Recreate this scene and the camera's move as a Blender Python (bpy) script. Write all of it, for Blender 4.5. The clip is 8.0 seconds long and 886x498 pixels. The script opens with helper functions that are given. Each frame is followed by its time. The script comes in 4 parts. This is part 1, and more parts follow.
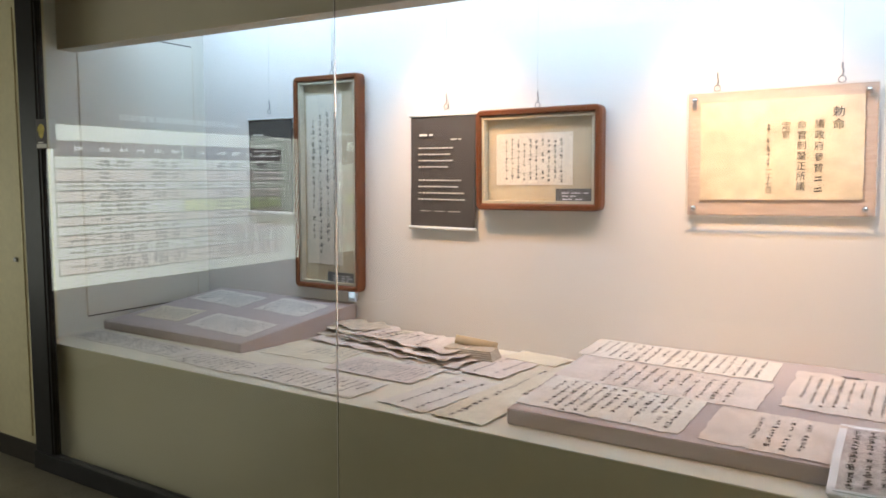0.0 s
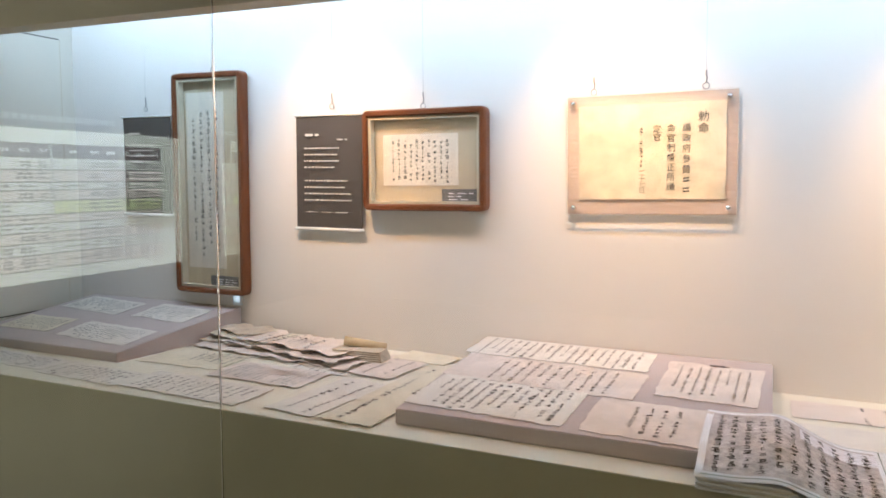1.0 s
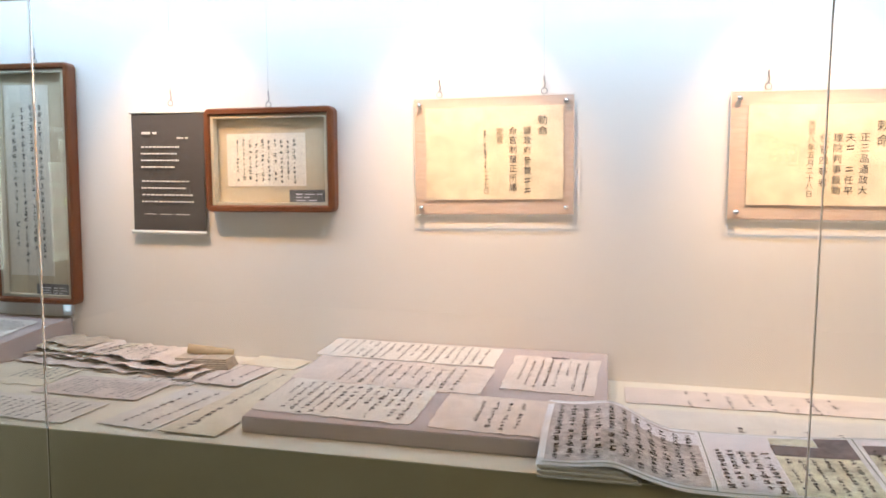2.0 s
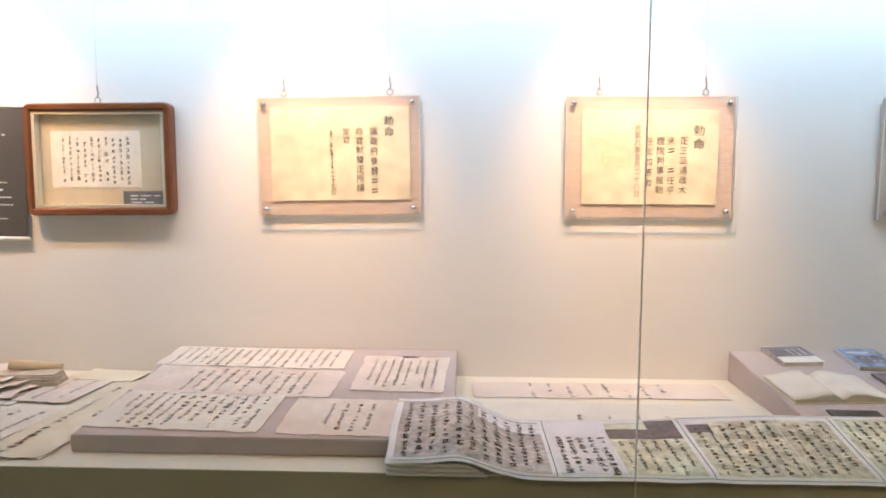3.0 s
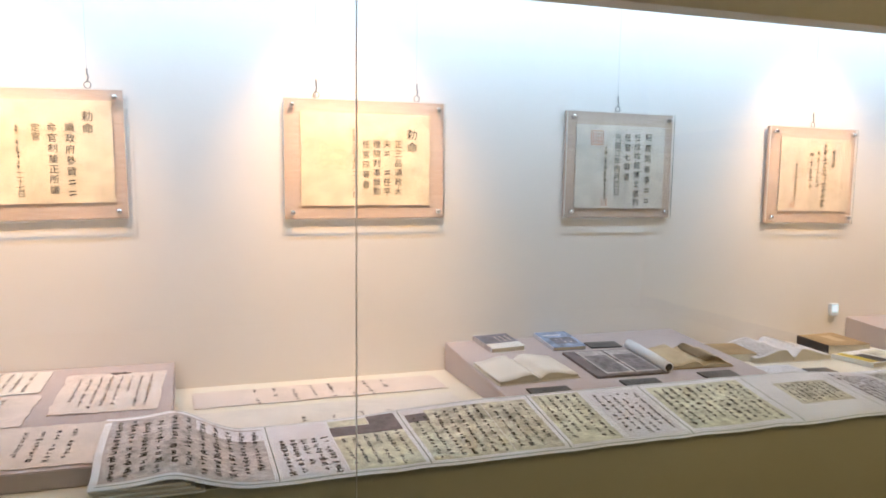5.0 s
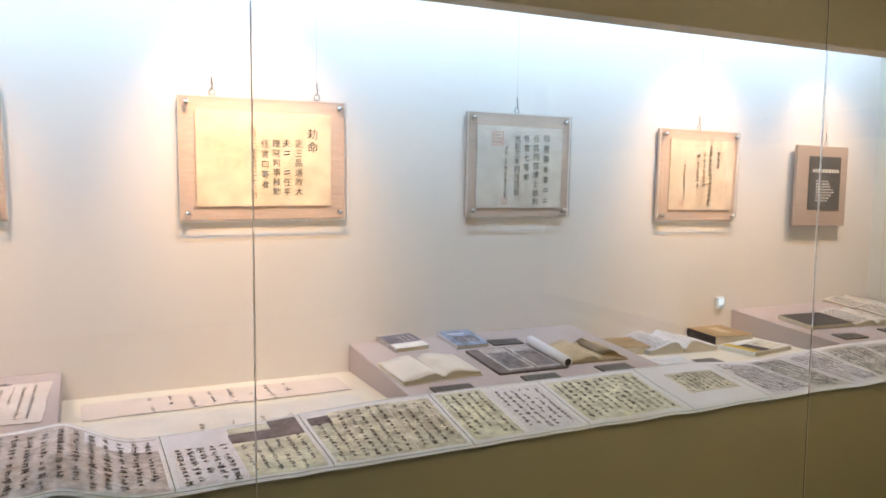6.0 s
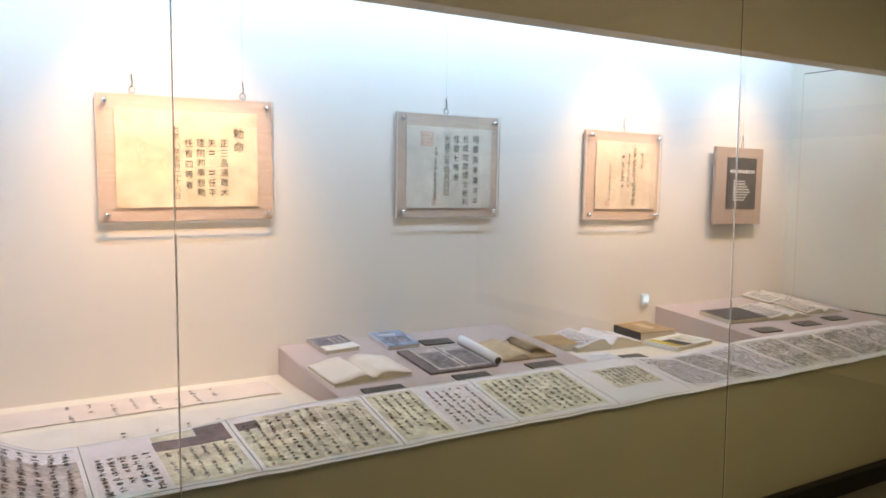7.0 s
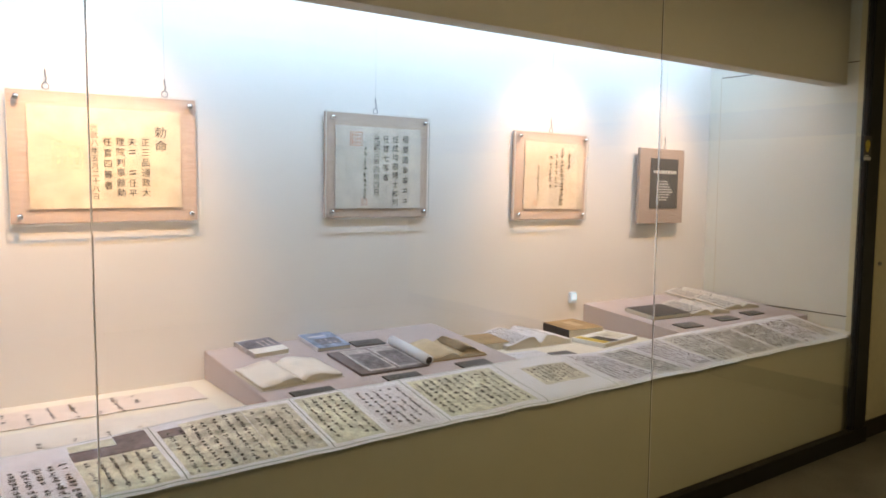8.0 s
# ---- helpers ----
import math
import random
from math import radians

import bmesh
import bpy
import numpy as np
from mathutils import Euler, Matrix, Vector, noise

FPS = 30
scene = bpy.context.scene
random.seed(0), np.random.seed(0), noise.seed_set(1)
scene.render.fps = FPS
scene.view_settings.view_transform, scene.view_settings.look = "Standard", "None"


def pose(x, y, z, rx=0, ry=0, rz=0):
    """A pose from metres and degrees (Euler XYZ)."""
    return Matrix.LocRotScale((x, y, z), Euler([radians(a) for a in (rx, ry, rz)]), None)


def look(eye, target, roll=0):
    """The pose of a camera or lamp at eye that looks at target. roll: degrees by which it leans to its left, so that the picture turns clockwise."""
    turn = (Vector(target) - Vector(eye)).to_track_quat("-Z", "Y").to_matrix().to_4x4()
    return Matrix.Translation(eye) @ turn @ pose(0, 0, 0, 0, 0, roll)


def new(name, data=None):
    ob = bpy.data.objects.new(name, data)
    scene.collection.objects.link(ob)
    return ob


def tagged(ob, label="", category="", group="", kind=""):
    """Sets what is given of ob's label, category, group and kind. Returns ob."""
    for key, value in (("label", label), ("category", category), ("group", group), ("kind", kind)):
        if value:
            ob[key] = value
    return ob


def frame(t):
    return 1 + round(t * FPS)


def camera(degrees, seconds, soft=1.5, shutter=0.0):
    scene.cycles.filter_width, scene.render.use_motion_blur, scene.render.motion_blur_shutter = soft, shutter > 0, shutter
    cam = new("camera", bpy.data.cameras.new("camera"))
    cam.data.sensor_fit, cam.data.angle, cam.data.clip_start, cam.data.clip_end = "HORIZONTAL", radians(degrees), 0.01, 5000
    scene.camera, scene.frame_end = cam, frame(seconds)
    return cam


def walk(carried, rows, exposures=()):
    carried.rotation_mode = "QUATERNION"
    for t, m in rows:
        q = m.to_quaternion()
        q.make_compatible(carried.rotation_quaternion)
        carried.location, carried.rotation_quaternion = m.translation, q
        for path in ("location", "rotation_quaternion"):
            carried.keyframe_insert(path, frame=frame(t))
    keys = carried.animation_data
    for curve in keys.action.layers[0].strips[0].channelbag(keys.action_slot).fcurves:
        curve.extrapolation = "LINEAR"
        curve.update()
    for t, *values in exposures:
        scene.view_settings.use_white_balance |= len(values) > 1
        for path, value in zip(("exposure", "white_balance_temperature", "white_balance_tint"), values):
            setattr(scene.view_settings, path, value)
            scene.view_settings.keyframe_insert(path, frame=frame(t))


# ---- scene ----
from math import sin, cos, pi

# the camera turns on a tripod in front of a long glazed wall case
cam = camera(61.0, 8.0, soft=1.7)
ROWS = [
    (0.0, -0.074, -0.022, 31.67, -5.69, -0.29), (0.5, -0.065, -0.017, 27.70, -5.65, -0.31),
    (1.0, -0.055, -0.012, 23.48, -5.60, -0.35), (1.5, -0.041, -0.007, 18.03, -5.54, -0.44),
    (3.0, 0.001, 0.000, 1.56, -5.33, -0.47), (3.5, 0.016, 0.000, -4.32, -5.22, -0.52),
    (4.0, 0.030, -0.002, -9.48, -5.13, -0.56), (4.5, 0.042, -0.005, -14.28, -5.06, -0.56),
    (6.0, 0.070, -0.015, -25.55, -4.94, -0.52), (6.5, 0.077, -0.018, -28.57, -4.89, -0.48),
    (7.0, 0.081, -0.021, -30.65, -4.87, -0.47), (7.5, 0.087, -0.025, -33.30, -4.84, -0.47),
    (8.0, 0.092, -0.028, -35.75, -4.81, -0.46)]
walk(cam, [(t, pose(x, y, 1.403, 90 + p, r, w)) for t, x, y, w, p, r in ROWS], exposures=[(0.0, 0.0), (8.0, 0.0)])

# plan
WALL, GLASS, FRONT, TOP = 3.025, 1.942, 2.000, 0.598      # back wall, glass, counter front, counter height
XL, XR = -3.58, 4.45                                      # side walls of the case
CEIL = 2.62
VAL_Y, VAL_Z = 2.14, 1.985                                # valance front and lower edge
ROOM_L, ROOM_R, ROOM_B, ROOM_H = -5.0, 5.0, -3.6, 2.9

# ---------------------------------------------------------------- light
world = bpy.data.worlds.new("world")
scene.world = world
world.use_nodes = True
world.node_tree.nodes["Background"].inputs[0].default_value = (0.5, 0.5, 0.5, 1)
world.node_tree.nodes["Background"].inputs[1].default_value = 0.02


def lamp(name, kind, power, colour, m, **kw):
    data = bpy.data.lights.new(name, kind)
    data.energy, data.color = power, colour
    for key, value in kw.items():
        if key == "size":
            data.size = value
        elif key == "size_y":
            data.size_y = value
        elif key == "spread":
            data.spread = value
        elif key == "cone":
            data.spot_size = radians(value)
        elif key == "blend":
            data.spot_blend = value
        elif key == "radius":
            data.shadow_soft_size = value
    if "size_y" in kw:
        data.shape = "RECTANGLE"
    ob = new(name, data)
    ob.matrix_world = m
    return ob


COOL, WARM, SPILL = (0.52, 0.745, 1.0), (1.0, 0.575, 0.23), (1.0, 0.605, 0.48)
# fluorescent row behind the valance, turned to the upper wall
lamp("tube_row", "AREA", 65, COOL, look((0.43, 2.36, CEIL - 0.06), (0.43, 3.0, 2.22)), size=7.8, size_y=0.10, spread=radians(138))
# warm reflector spotlights behind the valance, over most of the exhibits: a hot beam and a wide spill each
for sx, aim, power in ((-1.92, -1.84, 78), (-0.68, -0.60, 92), (0.58, 0.66, 92), (2.92, 2.99, 72), (3.92, 3.93, 50)):
    lamp("spotlight", "SPOT", power, WARM, look((sx, 2.30, 2.42), (aim, WALL, 1.40)), cone=58, blend=1.0, radius=0.02)
    lamp("spotlight_spill", "SPOT", power * 0.235, SPILL, look((sx, 2.30, 2.42), (aim, 2.75, 0.6)), cone=112, blend=1.0, radius=0.03)
# weak ceiling lights of the room
for lx, power, colour in ((-3.7, 6.5, (1.0, 0.88, 0.52)), (2.6, 24, (1.0, 0.76, 0.38))):
    lamp("room_light", "AREA", power, colour, pose(lx, -0.6, ROOM_H - 0.04), size=1.2, size_y=0.5)


# ---------------------------------------------------------------- materials
def mat(name, colour, rough=0.6, metal=0.0, var=0.08, scale=6.0, bump=0.0, bscale=60.0, fine=40.0, spec=0.4):
    """A plain surface with variation at two scales and fine relief."""
    m = bpy.data.materials.new(name)
    m.use_nodes = True
    nt = m.node_tree
    b = nt.nodes["Principled BSDF"]
    b.inputs["Roughness"].default_value, b.inputs["Metallic"].default_value = rough, metal
    b.inputs["Specular IOR Level"].default_value = spec
    co = nt.nodes.new("ShaderNodeTexCoord")
    n1, n2 = nt.nodes.new("ShaderNodeTexNoise"), nt.nodes.new("ShaderNodeTexNoise")
    n1.inputs["Scale"].default_value, n2.inputs["Scale"].default_value = scale, fine
    n1.inputs["Detail"].default_value = 4
    add = nt.nodes.new("ShaderNodeMath")
    add.operation = "MULTIPLY_ADD"
    add.inputs[1].default_value = 0.6
    mul = nt.nodes.new("ShaderNodeMath")
    mul.operation = "MULTIPLY"
    mul.inputs[1].default_value = 0.4
    nt.links.new(co.outputs["Object"], n1.inputs["Vector"])
    nt.links.new(co.outputs["Object"], n2.inputs["Vector"])
    nt.links.new(n2.outputs["Fac"], mul.inputs[0])
    nt.links.new(n1.outputs["Fac"], add.inputs[0])
    nt.links.new(mul.outputs[0], add.inputs[2])
    ramp = nt.nodes.new("ShaderNodeValToRGB")
    lo = [max(0.0, c * (1 - 2.2 * var)) for c in colour]
    hi = [min(1.0, c * (1 + 1.6 * var)) for c in colour]
    ramp.color_ramp.elements[0].position, ramp.color_ramp.elements[1].position = 0.3, 0.7
    ramp.color_ramp.elements[0].color, ramp.color_ramp.elements[1].color = (*lo, 1), (*hi, 1)
    nt.links.new(add.outputs[0], ramp.inputs[0])
    nt.links.new(ramp.outputs[0], b.inputs["Base Color"])
    if bump:
        n3 = nt.nodes.new("ShaderNodeTexNoise")
        n3.inputs["Scale"].default_value = bscale
        nt.links.new(co.outputs["Object"], n3.inputs["Vector"])
        bp = nt.nodes.new("ShaderNodeBump")
        bp.inputs["Strength"].default_value, bp.inputs["Distance"].default_value = bump, 0.002
        nt.links.new(n3.outputs["Fac"], bp.inputs["Height"])
        nt.links.new(bp.outputs[0], b.inputs["Normal"])
    return m


def glowing(m, strength):
    """Makes a colour emit: print on the light box, and glow added to its title and the small wall boxes."""
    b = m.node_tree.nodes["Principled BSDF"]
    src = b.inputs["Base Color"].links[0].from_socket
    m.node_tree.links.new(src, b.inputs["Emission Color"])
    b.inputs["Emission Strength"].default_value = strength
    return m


def wood(name, c0, c1, rough=0.45, along="X", scale=9.0):
    m = mat(name, c0, rough, 0, 0.1)
    nt = m.node_tree
    b = nt.nodes["Principled BSDF"]
    co = nt.nodes.new("ShaderNodeTexCoord")
    mp = nt.nodes.new("ShaderNodeMapping")
    mp.inputs["Scale"].default_value = (1, 14, 14) if along == "X" else (14, 14, 1)
    n = nt.nodes.new("ShaderNodeTexNoise")
    n.inputs["Scale"].default_value, n.inputs["Detail"].default_value, n.inputs["Distortion"].default_value = scale, 6, 0.6
    ramp = nt.nodes.new("ShaderNodeValToRGB")
    ramp.color_ramp.elements[0].position, ramp.color_ramp.elements[1].position = 0.32, 0.68
    ramp.color_ramp.elements[0].color, ramp.color_ramp.elements[1].color = (*c0, 1), (*c1, 1)
    nt.links.new(co.outputs["Object"], mp.inputs[0])
    nt.links.new(mp.outputs[0], n.inputs["Vector"])
    nt.links.new(n.outputs["Fac"], ramp.inputs[0])
    nt.links.new(ramp.outputs[0], b.inputs["Base Color"])
    return m


def pane_material(name, tint=(0.985, 0.995, 0.988)):
    """Clear glass."""
    m = bpy.data.materials.new(name)
    m.use_nodes = True
    nt = m.node_tree
    nt.nodes.remove(nt.nodes["Principled BSDF"])
    gl = nt.nodes.new("ShaderNodeBsdfGlass")
    gl.inputs["Color"].default_value = (*tint, 1)
    gl.inputs["Roughness"].default_value, gl.inputs["IOR"].default_value = 0.0, 1.5
    nt.links.new(gl.outputs[0], nt.nodes["Material Output"].inputs[0])
    return m


M_WALL = mat("case_wall_paint", (0.78, 0.74, 0.715), 0.75, var=0.02, scale=2.0, bump=0.06, bscale=140)
M_SIDE = mat("side_wall_paint", (0.74, 0.73, 0.67), 0.7, var=0.025, scale=2.0, bump=0.06, bscale=140)
M_COUNTER = mat("counter_laminate", (0.78, 0.735, 0.63), 0.42, var=0.03, scale=2.5, bump=0.03)
M_FRONTP = mat("counter_front_paint", (0.50, 0.46, 0.345), 0.5, var=0.04, scale=1.8, bump=0.05)
M_VALANCE = mat("valance_paint", (0.62, 0.56, 0.46), 0.7, var=0.03, scale=1.5, bump=0.05)
M_ROOMWALL = mat("room_wall_paint", (0.72, 0.65, 0.44), 0.65, var=0.04, scale=1.6, bump=0.08)
M_ROOMUP = mat("room_upper_paint", (0.36, 0.37, 0.36), 0.7, var=0.04, scale=1.6)
M_CEIL = mat("ceiling_paint", (0.5, 0.47, 0.4), 0.8, var=0.03)
M_FLOOR = mat("floor_tile", (0.20, 0.18, 0.145), 0.4, var=0.14, scale=5.0, bump=0.08, fine=90)
M_BASE = mat("dark_skirting", (0.035, 0.028, 0.025), 0.45, var=0.1)
M_BLACK = mat("black_metal", (0.014, 0.012, 0.014), 0.5, 0.0, var=0.15, scale=12)
M_SILICONE = mat("seam_silicone", (0.62, 0.62, 0.58), 0.35, var=0.06)
M_GLASS = pane_material("case_glass")
M_EDGE = mat("acrylic_edge", (0.66, 0.67, 0.64), 0.2, var=0.05)
nt = M_SILICONE.node_tree
tl = nt.nodes.new("ShaderNodeBsdfTranslucent")
tl.inputs[0].default_value = (0.80, 0.78, 0.74, 1)
mx = nt.nodes.new("ShaderNodeMixShader")
mx.inputs[0].default_value = 0.8
nt.links.new(nt.nodes["Principled BSDF"].outputs[0], mx.inputs[1])
nt.links.new(tl.outputs[0], mx.inputs[2])
nt.links.new(mx.outputs[0], nt.nodes["Material Output"].inputs[0])
M_ACRYL = pane_material("acrylic", (0.99, 0.99, 0.985))
M_MAUVE = mat("mauve_platform_fabric", (0.51, 0.44, 0.435), 0.85, var=0.035, scale=5, bump=0.25, bscale=420, fine=220)
M_FRAME = wood("reddish_frame_wood", (0.135, 0.040, 0.014), (0.215, 0.070, 0.026), 0.32, scale=7)
M_FRAMEV = wood("reddish_frame_wood_upright", (0.135, 0.040, 0.014), (0.215, 0.070, 0.026), 0.32, along="Z", scale=7)
M_BOARD = wood("pale_veneer", (0.41, 0.315, 0.262), (0.50, 0.395, 0.34), 0.5, scale=10)
M_MAT = mat("frame_mat_fabric", (0.44, 0.365, 0.26), 0.85, var=0.04, scale=8, bump=0.2, bscale=500)
M_FILLET = mat("frame_fillet", (0.62, 0.56, 0.44), 0.6, var=0.05)
M_CHROME = mat("chrome", (0.75, 0.75, 0.76), 0.12, 1.0, var=0.02)
M_WIRE = mat("steel_wire", (0.3, 0.3, 0.3), 0.35, 0.9, var=0.05)
M_CHAR = mat("charcoal_print", (0.085, 0.075, 0.072), 0.6, var=0.06)
M_LABEL = mat("caption_plate", (0.105, 0.10, 0.10), 0.45, var=0.08)
M_WHITE = mat("white_plastic", (0.78, 0.78, 0.76), 0.4, var=0.02)
M_INK = mat("brush_ink", (0.082, 0.073, 0.070), 0.8, var=0.3, scale=60)
M_INKF = mat("faded_ink", (0.13, 0.11, 0.09), 0.8, var=0.3, scale=60)
M_INKG = mat("grey_ink", (0.09, 0.09, 0.10), 0.8, var=0.3, scale=60)
M_PRINTW = mat("white_lettering", (0.72, 0.70, 0.66), 0.6, var=0.04)
M_PAPERS = [mat("letter_paper_white", (0.74, 0.70, 0.655), 0.85, var=0.05, scale=9, bump=0.3, bscale=70),
            mat("letter_paper_cream", (0.73, 0.67, 0.55), 0.85, var=0.06, scale=9, bump=0.3, bscale=70),
            mat("letter_paper_pink", (0.72, 0.635, 0.59), 0.85, var=0.06, scale=9, bump=0.3, bscale=70),
            mat("letter_paper_old", (0.57, 0.49, 0.40), 0.85, var=0.12, scale=10, bump=0.4, bscale=60)]
M_DECREE = mat("decree_paper", (0.60, 0.505, 0.375), 0.8, var=0.13, scale=5, bump=0.15, bscale=50, fine=18)
M_DECREE2 = mat("decree_paper_grey", (0.53, 0.48, 0.43), 0.8, var=0.08, scale=5, bump=0.15, bscale=50, fine=18)
M_DECREE3 = mat("decree_paper_brownish", (0.55, 0.465, 0.375), 0.8, var=0.12, scale=6, bump=0.15, bscale=50, fine=18)
M_MOUNT = mat("mounted_sheet_paper", (0.60, 0.54, 0.46), 0.85, var=0.06, scale=7, bump=0.15, bscale=60)
M_SEAL = mat("red_seal_ink", (0.55, 0.20, 0.13), 0.8, var=0.2, scale=40)
M_SEALP = mat("faded_seal_ink", (0.61, 0.50, 0.34), 0.8, var=0.12, scale=40)
M_SCROLL = mat("scroll_backing_paper", (0.75, 0.755, 0.80), 0.8, var=0.03, scale=6, bump=0.15, bscale=40)
M_P_GREY = mat("print_grey", (0.52, 0.48, 0.485), 0.8, var=0.2, scale=14, fine=60)
M_P_FAR = mat("print_pale_grey", (0.60, 0.60, 0.595), 0.8, var=0.16, scale=16, fine=50)
M_P_YEL = mat("print_yellowish", (0.68, 0.68, 0.56), 0.8, var=0.17, scale=13, fine=40)
M_P_TAN = mat("print_tan", (0.62, 0.60, 0.51), 0.8, var=0.24, scale=11, fine=40)
M_P_WHITE = mat("print_white", (0.71, 0.70, 0.76), 0.8, var=0.05, scale=9)
M_P_PURP = mat("print_purple_grey", (0.20, 0.17, 0.18), 0.8, var=0.2, scale=12)
M_LINE = mat("print_line", (0.25, 0.30, 0.26), 0.8, var=0.1)
M_PAGE = mat("book_page", (0.74, 0.69, 0.63), 0.85, var=0.05, scale=12)
M_PAGEEDGE = mat("page_edges", (0.62, 0.57, 0.48), 0.9, var=0.12, scale=3, fine=300)
M_BLUE = mat("blue_cover", (0.27, 0.35, 0.52), 0.35, var=0.3, scale=22)
M_SLATE = mat("slate_cover", (0.17, 0.17, 0.22), 0.4, var=0.3, scale=10)
M_BROWN = mat("brown_cover", (0.36, 0.25, 0.13), 0.6, var=0.12, scale=8)
M_KRAFT = mat("kraft_page", (0.56, 0.44, 0.29), 0.8, var=0.08, scale=9)
M_CLOTH = mat("charcoal_cloth", (0.085, 0.075, 0.072), 0.75, var=0.12, scale=14, bump=0.2, bscale=400)
M_DARK = mat("dark_cover", (0.045, 0.04, 0.042), 0.5, var=0.2, scale=12)
M_PHOTO = mat("album_page", (0.21, 0.19, 0.205), 0.5, var=0.25, scale=20)
M_YELLOW = mat("yellow_print", (0.60, 0.46, 0.06), 0.5, var=0.15, scale=25)
M_CHARTW = glowing(mat("chart_white", (0.70, 0.76, 0.67), 0.6, var=0.02), 3.5)
M_CHARTP = glowing(mat("chart_pink", (0.68, 0.62, 0.57), 0.6, var=0.03), 3.5)
M_CHARTG = glowing(mat("chart_green", (0.60, 0.70, 0.36), 0.6, var=0.03), 3.5)
M_CHARTH = glowing(mat("chart_header", (0.10, 0.07, 0.065), 0.6, var=0.05), 3.5)
M_CHARTL = glowing(mat("chart_lines", (0.06, 0.055, 0.055), 0.6, var=0.05), 3.5)
M_CHARTT = glowing(mat("chart_lettering", (0.72, 0.74, 0.70), 0.6, var=0.02), 3.5)
# the title has no light behind it; its glow is added
M_CHARTF = glowing(mat("chart_title_added_glow", (0.60, 0.64, 0.64), 0.6, var=0.02), 1.3)
M_SPOTBOX = mat("pale_blue_plastic", (0.74, 0.84, 0.95), 0.3, var=0.03)
# added glow for the bright blue spots on the case wall
M_SPOTGLOW = glowing(mat("glowing_face", (0.62, 0.80, 1.0), 0.3, var=0.03), 0.7)

# ---------------------------------------------------------------- builders


def finish(name, bm, material, smooth=False):
    me = bpy.data.meshes.new(name)
    bm.normal_update()
    bm.to_mesh(me)
    bm.free()
    me.materials.append(material)
    if smooth:
        for p in me.polygons:
            p.use_smooth = True
    return me


def part(name, bm, material, parent, label="", smooth=False):
    ob = new(name, finish(name, bm, material, smooth))
    ob.parent = parent
    fine = name in ("writing", "print", "faint_writing", "header_print", "title", "rule", "seal", "folded_wad")
    return tagged(ob, label, kind="stuff" if fine else "")


def thing(name, label, category, group="", at=(0, 0, 0), turn=0.0, kind="", tilt=0.0, lean=0.0):
    ob = new(name)
    ob.empty_display_size = 0.05
    ob.matrix_world = pose(*at, tilt, lean, turn)
    return tagged(ob, label, category, group, kind)


def solid(name, bm, material, label, kind="structure", category=""):
    return tagged(new(name, finish(name, bm, material)), label, category, "", kind)


def box(x0, x1, y0, y1, z0, z1, bevel=0.0, bm=None):
    own = bmesh.new()
    bmesh.ops.create_cube(own, size=1.0)
    for v in own.verts:
        v.co = ((x0 + x1) / 2 + v.co.x * (x1 - x0), (y0 + y1) / 2 + v.co.y * (y1 - y0), (z0 + z1) / 2 + v.co.z * (z1 - z0))
    if bevel:
        bmesh.ops.bevel(own, geom=own.edges[:], offset=bevel, segments=2, affect="EDGES", profile=0.6)
    if bm is None:
        return own
    me = bpy.data.meshes.new("tmp")
    own.to_mesh(me)
    own.free()
    bm.from_mesh(me)
    bpy.data.meshes.remove(me)
    return bm


def sheet(w, d, rise, nx=16, ny=10, thick=0.0015, ragged=0.0, seed=0):
    """A sheet of paper centred on the origin, w along x and d along y, its underside at rise(x, y), with slightly uneven edges."""
    bm = bmesh.new()
    tops, lows = {}, {}
    for i in range(nx + 1):
        for j in range(ny + 1):
            u, v = i / nx - 0.5, j / ny - 0.5
            ex = ragged * noise.noise((v * 9, seed * 3.1, (u > 0) * 5.0)) * (abs(u) * 2) ** 6
            ey = ragged * noise.noise((u * 14, seed * 1.7 + 9, (v > 0) * 5.0)) * (abs(v) * 2) ** 6
            x, y = u * w + ex, v * d + ey
            z = rise(x, y)
            lows[i, j] = bm.verts.new((x, y, z))
            tops[i, j] = bm.verts.new((x, y, z + thick))
    for i in range(nx):
        for j in range(ny):
            bm.faces.new((tops[i, j], tops[i + 1, j], tops[i + 1, j + 1], tops[i, j + 1]))
            bm.faces.new((lows[i, j], lows[i, j + 1], lows[i + 1, j + 1], lows[i + 1, j]))
    for i in range(nx):
        bm.faces.new((lows[i, 0], lows[i + 1, 0], tops[i + 1, 0], tops[i, 0]))
        bm.faces.new((lows[i + 1, ny], lows[i, ny], tops[i, ny], tops[i + 1, ny]))
    for j in range(ny):
        bm.faces.new((lows[0, j + 1], lows[0, j], tops[0, j], tops[0, j + 1]))
        bm.faces.new((lows[nx, j], lows[nx, j + 1], tops[nx, j + 1], tops[nx, j]))
    return bm


def patch(x0, x1, y0, y1, rise, lift, step=0.03, bm=None):
    """A thin printed area that follows a surface."""
    bm = bm or bmesh.new()
    nx, ny = max(1, math.ceil((x1 - x0) / step)), max(1, math.ceil((y1 - y0) / step))
    g = [[bm.verts.new((x0 + (x1 - x0) * i / nx, y0 + (y1 - y0) * j / ny,
                        rise(x0 + (x1 - x0) * i / nx, y0 + (y1 - y0) * j / ny) + lift)) for j in range(ny + 1)] for i in range(nx + 1)]
    for i in range(nx):
        for j in range(ny):
            bm.faces.new((g[i][j], g[i + 1][j], g[i + 1][j + 1], g[i][j + 1]))
    return bm


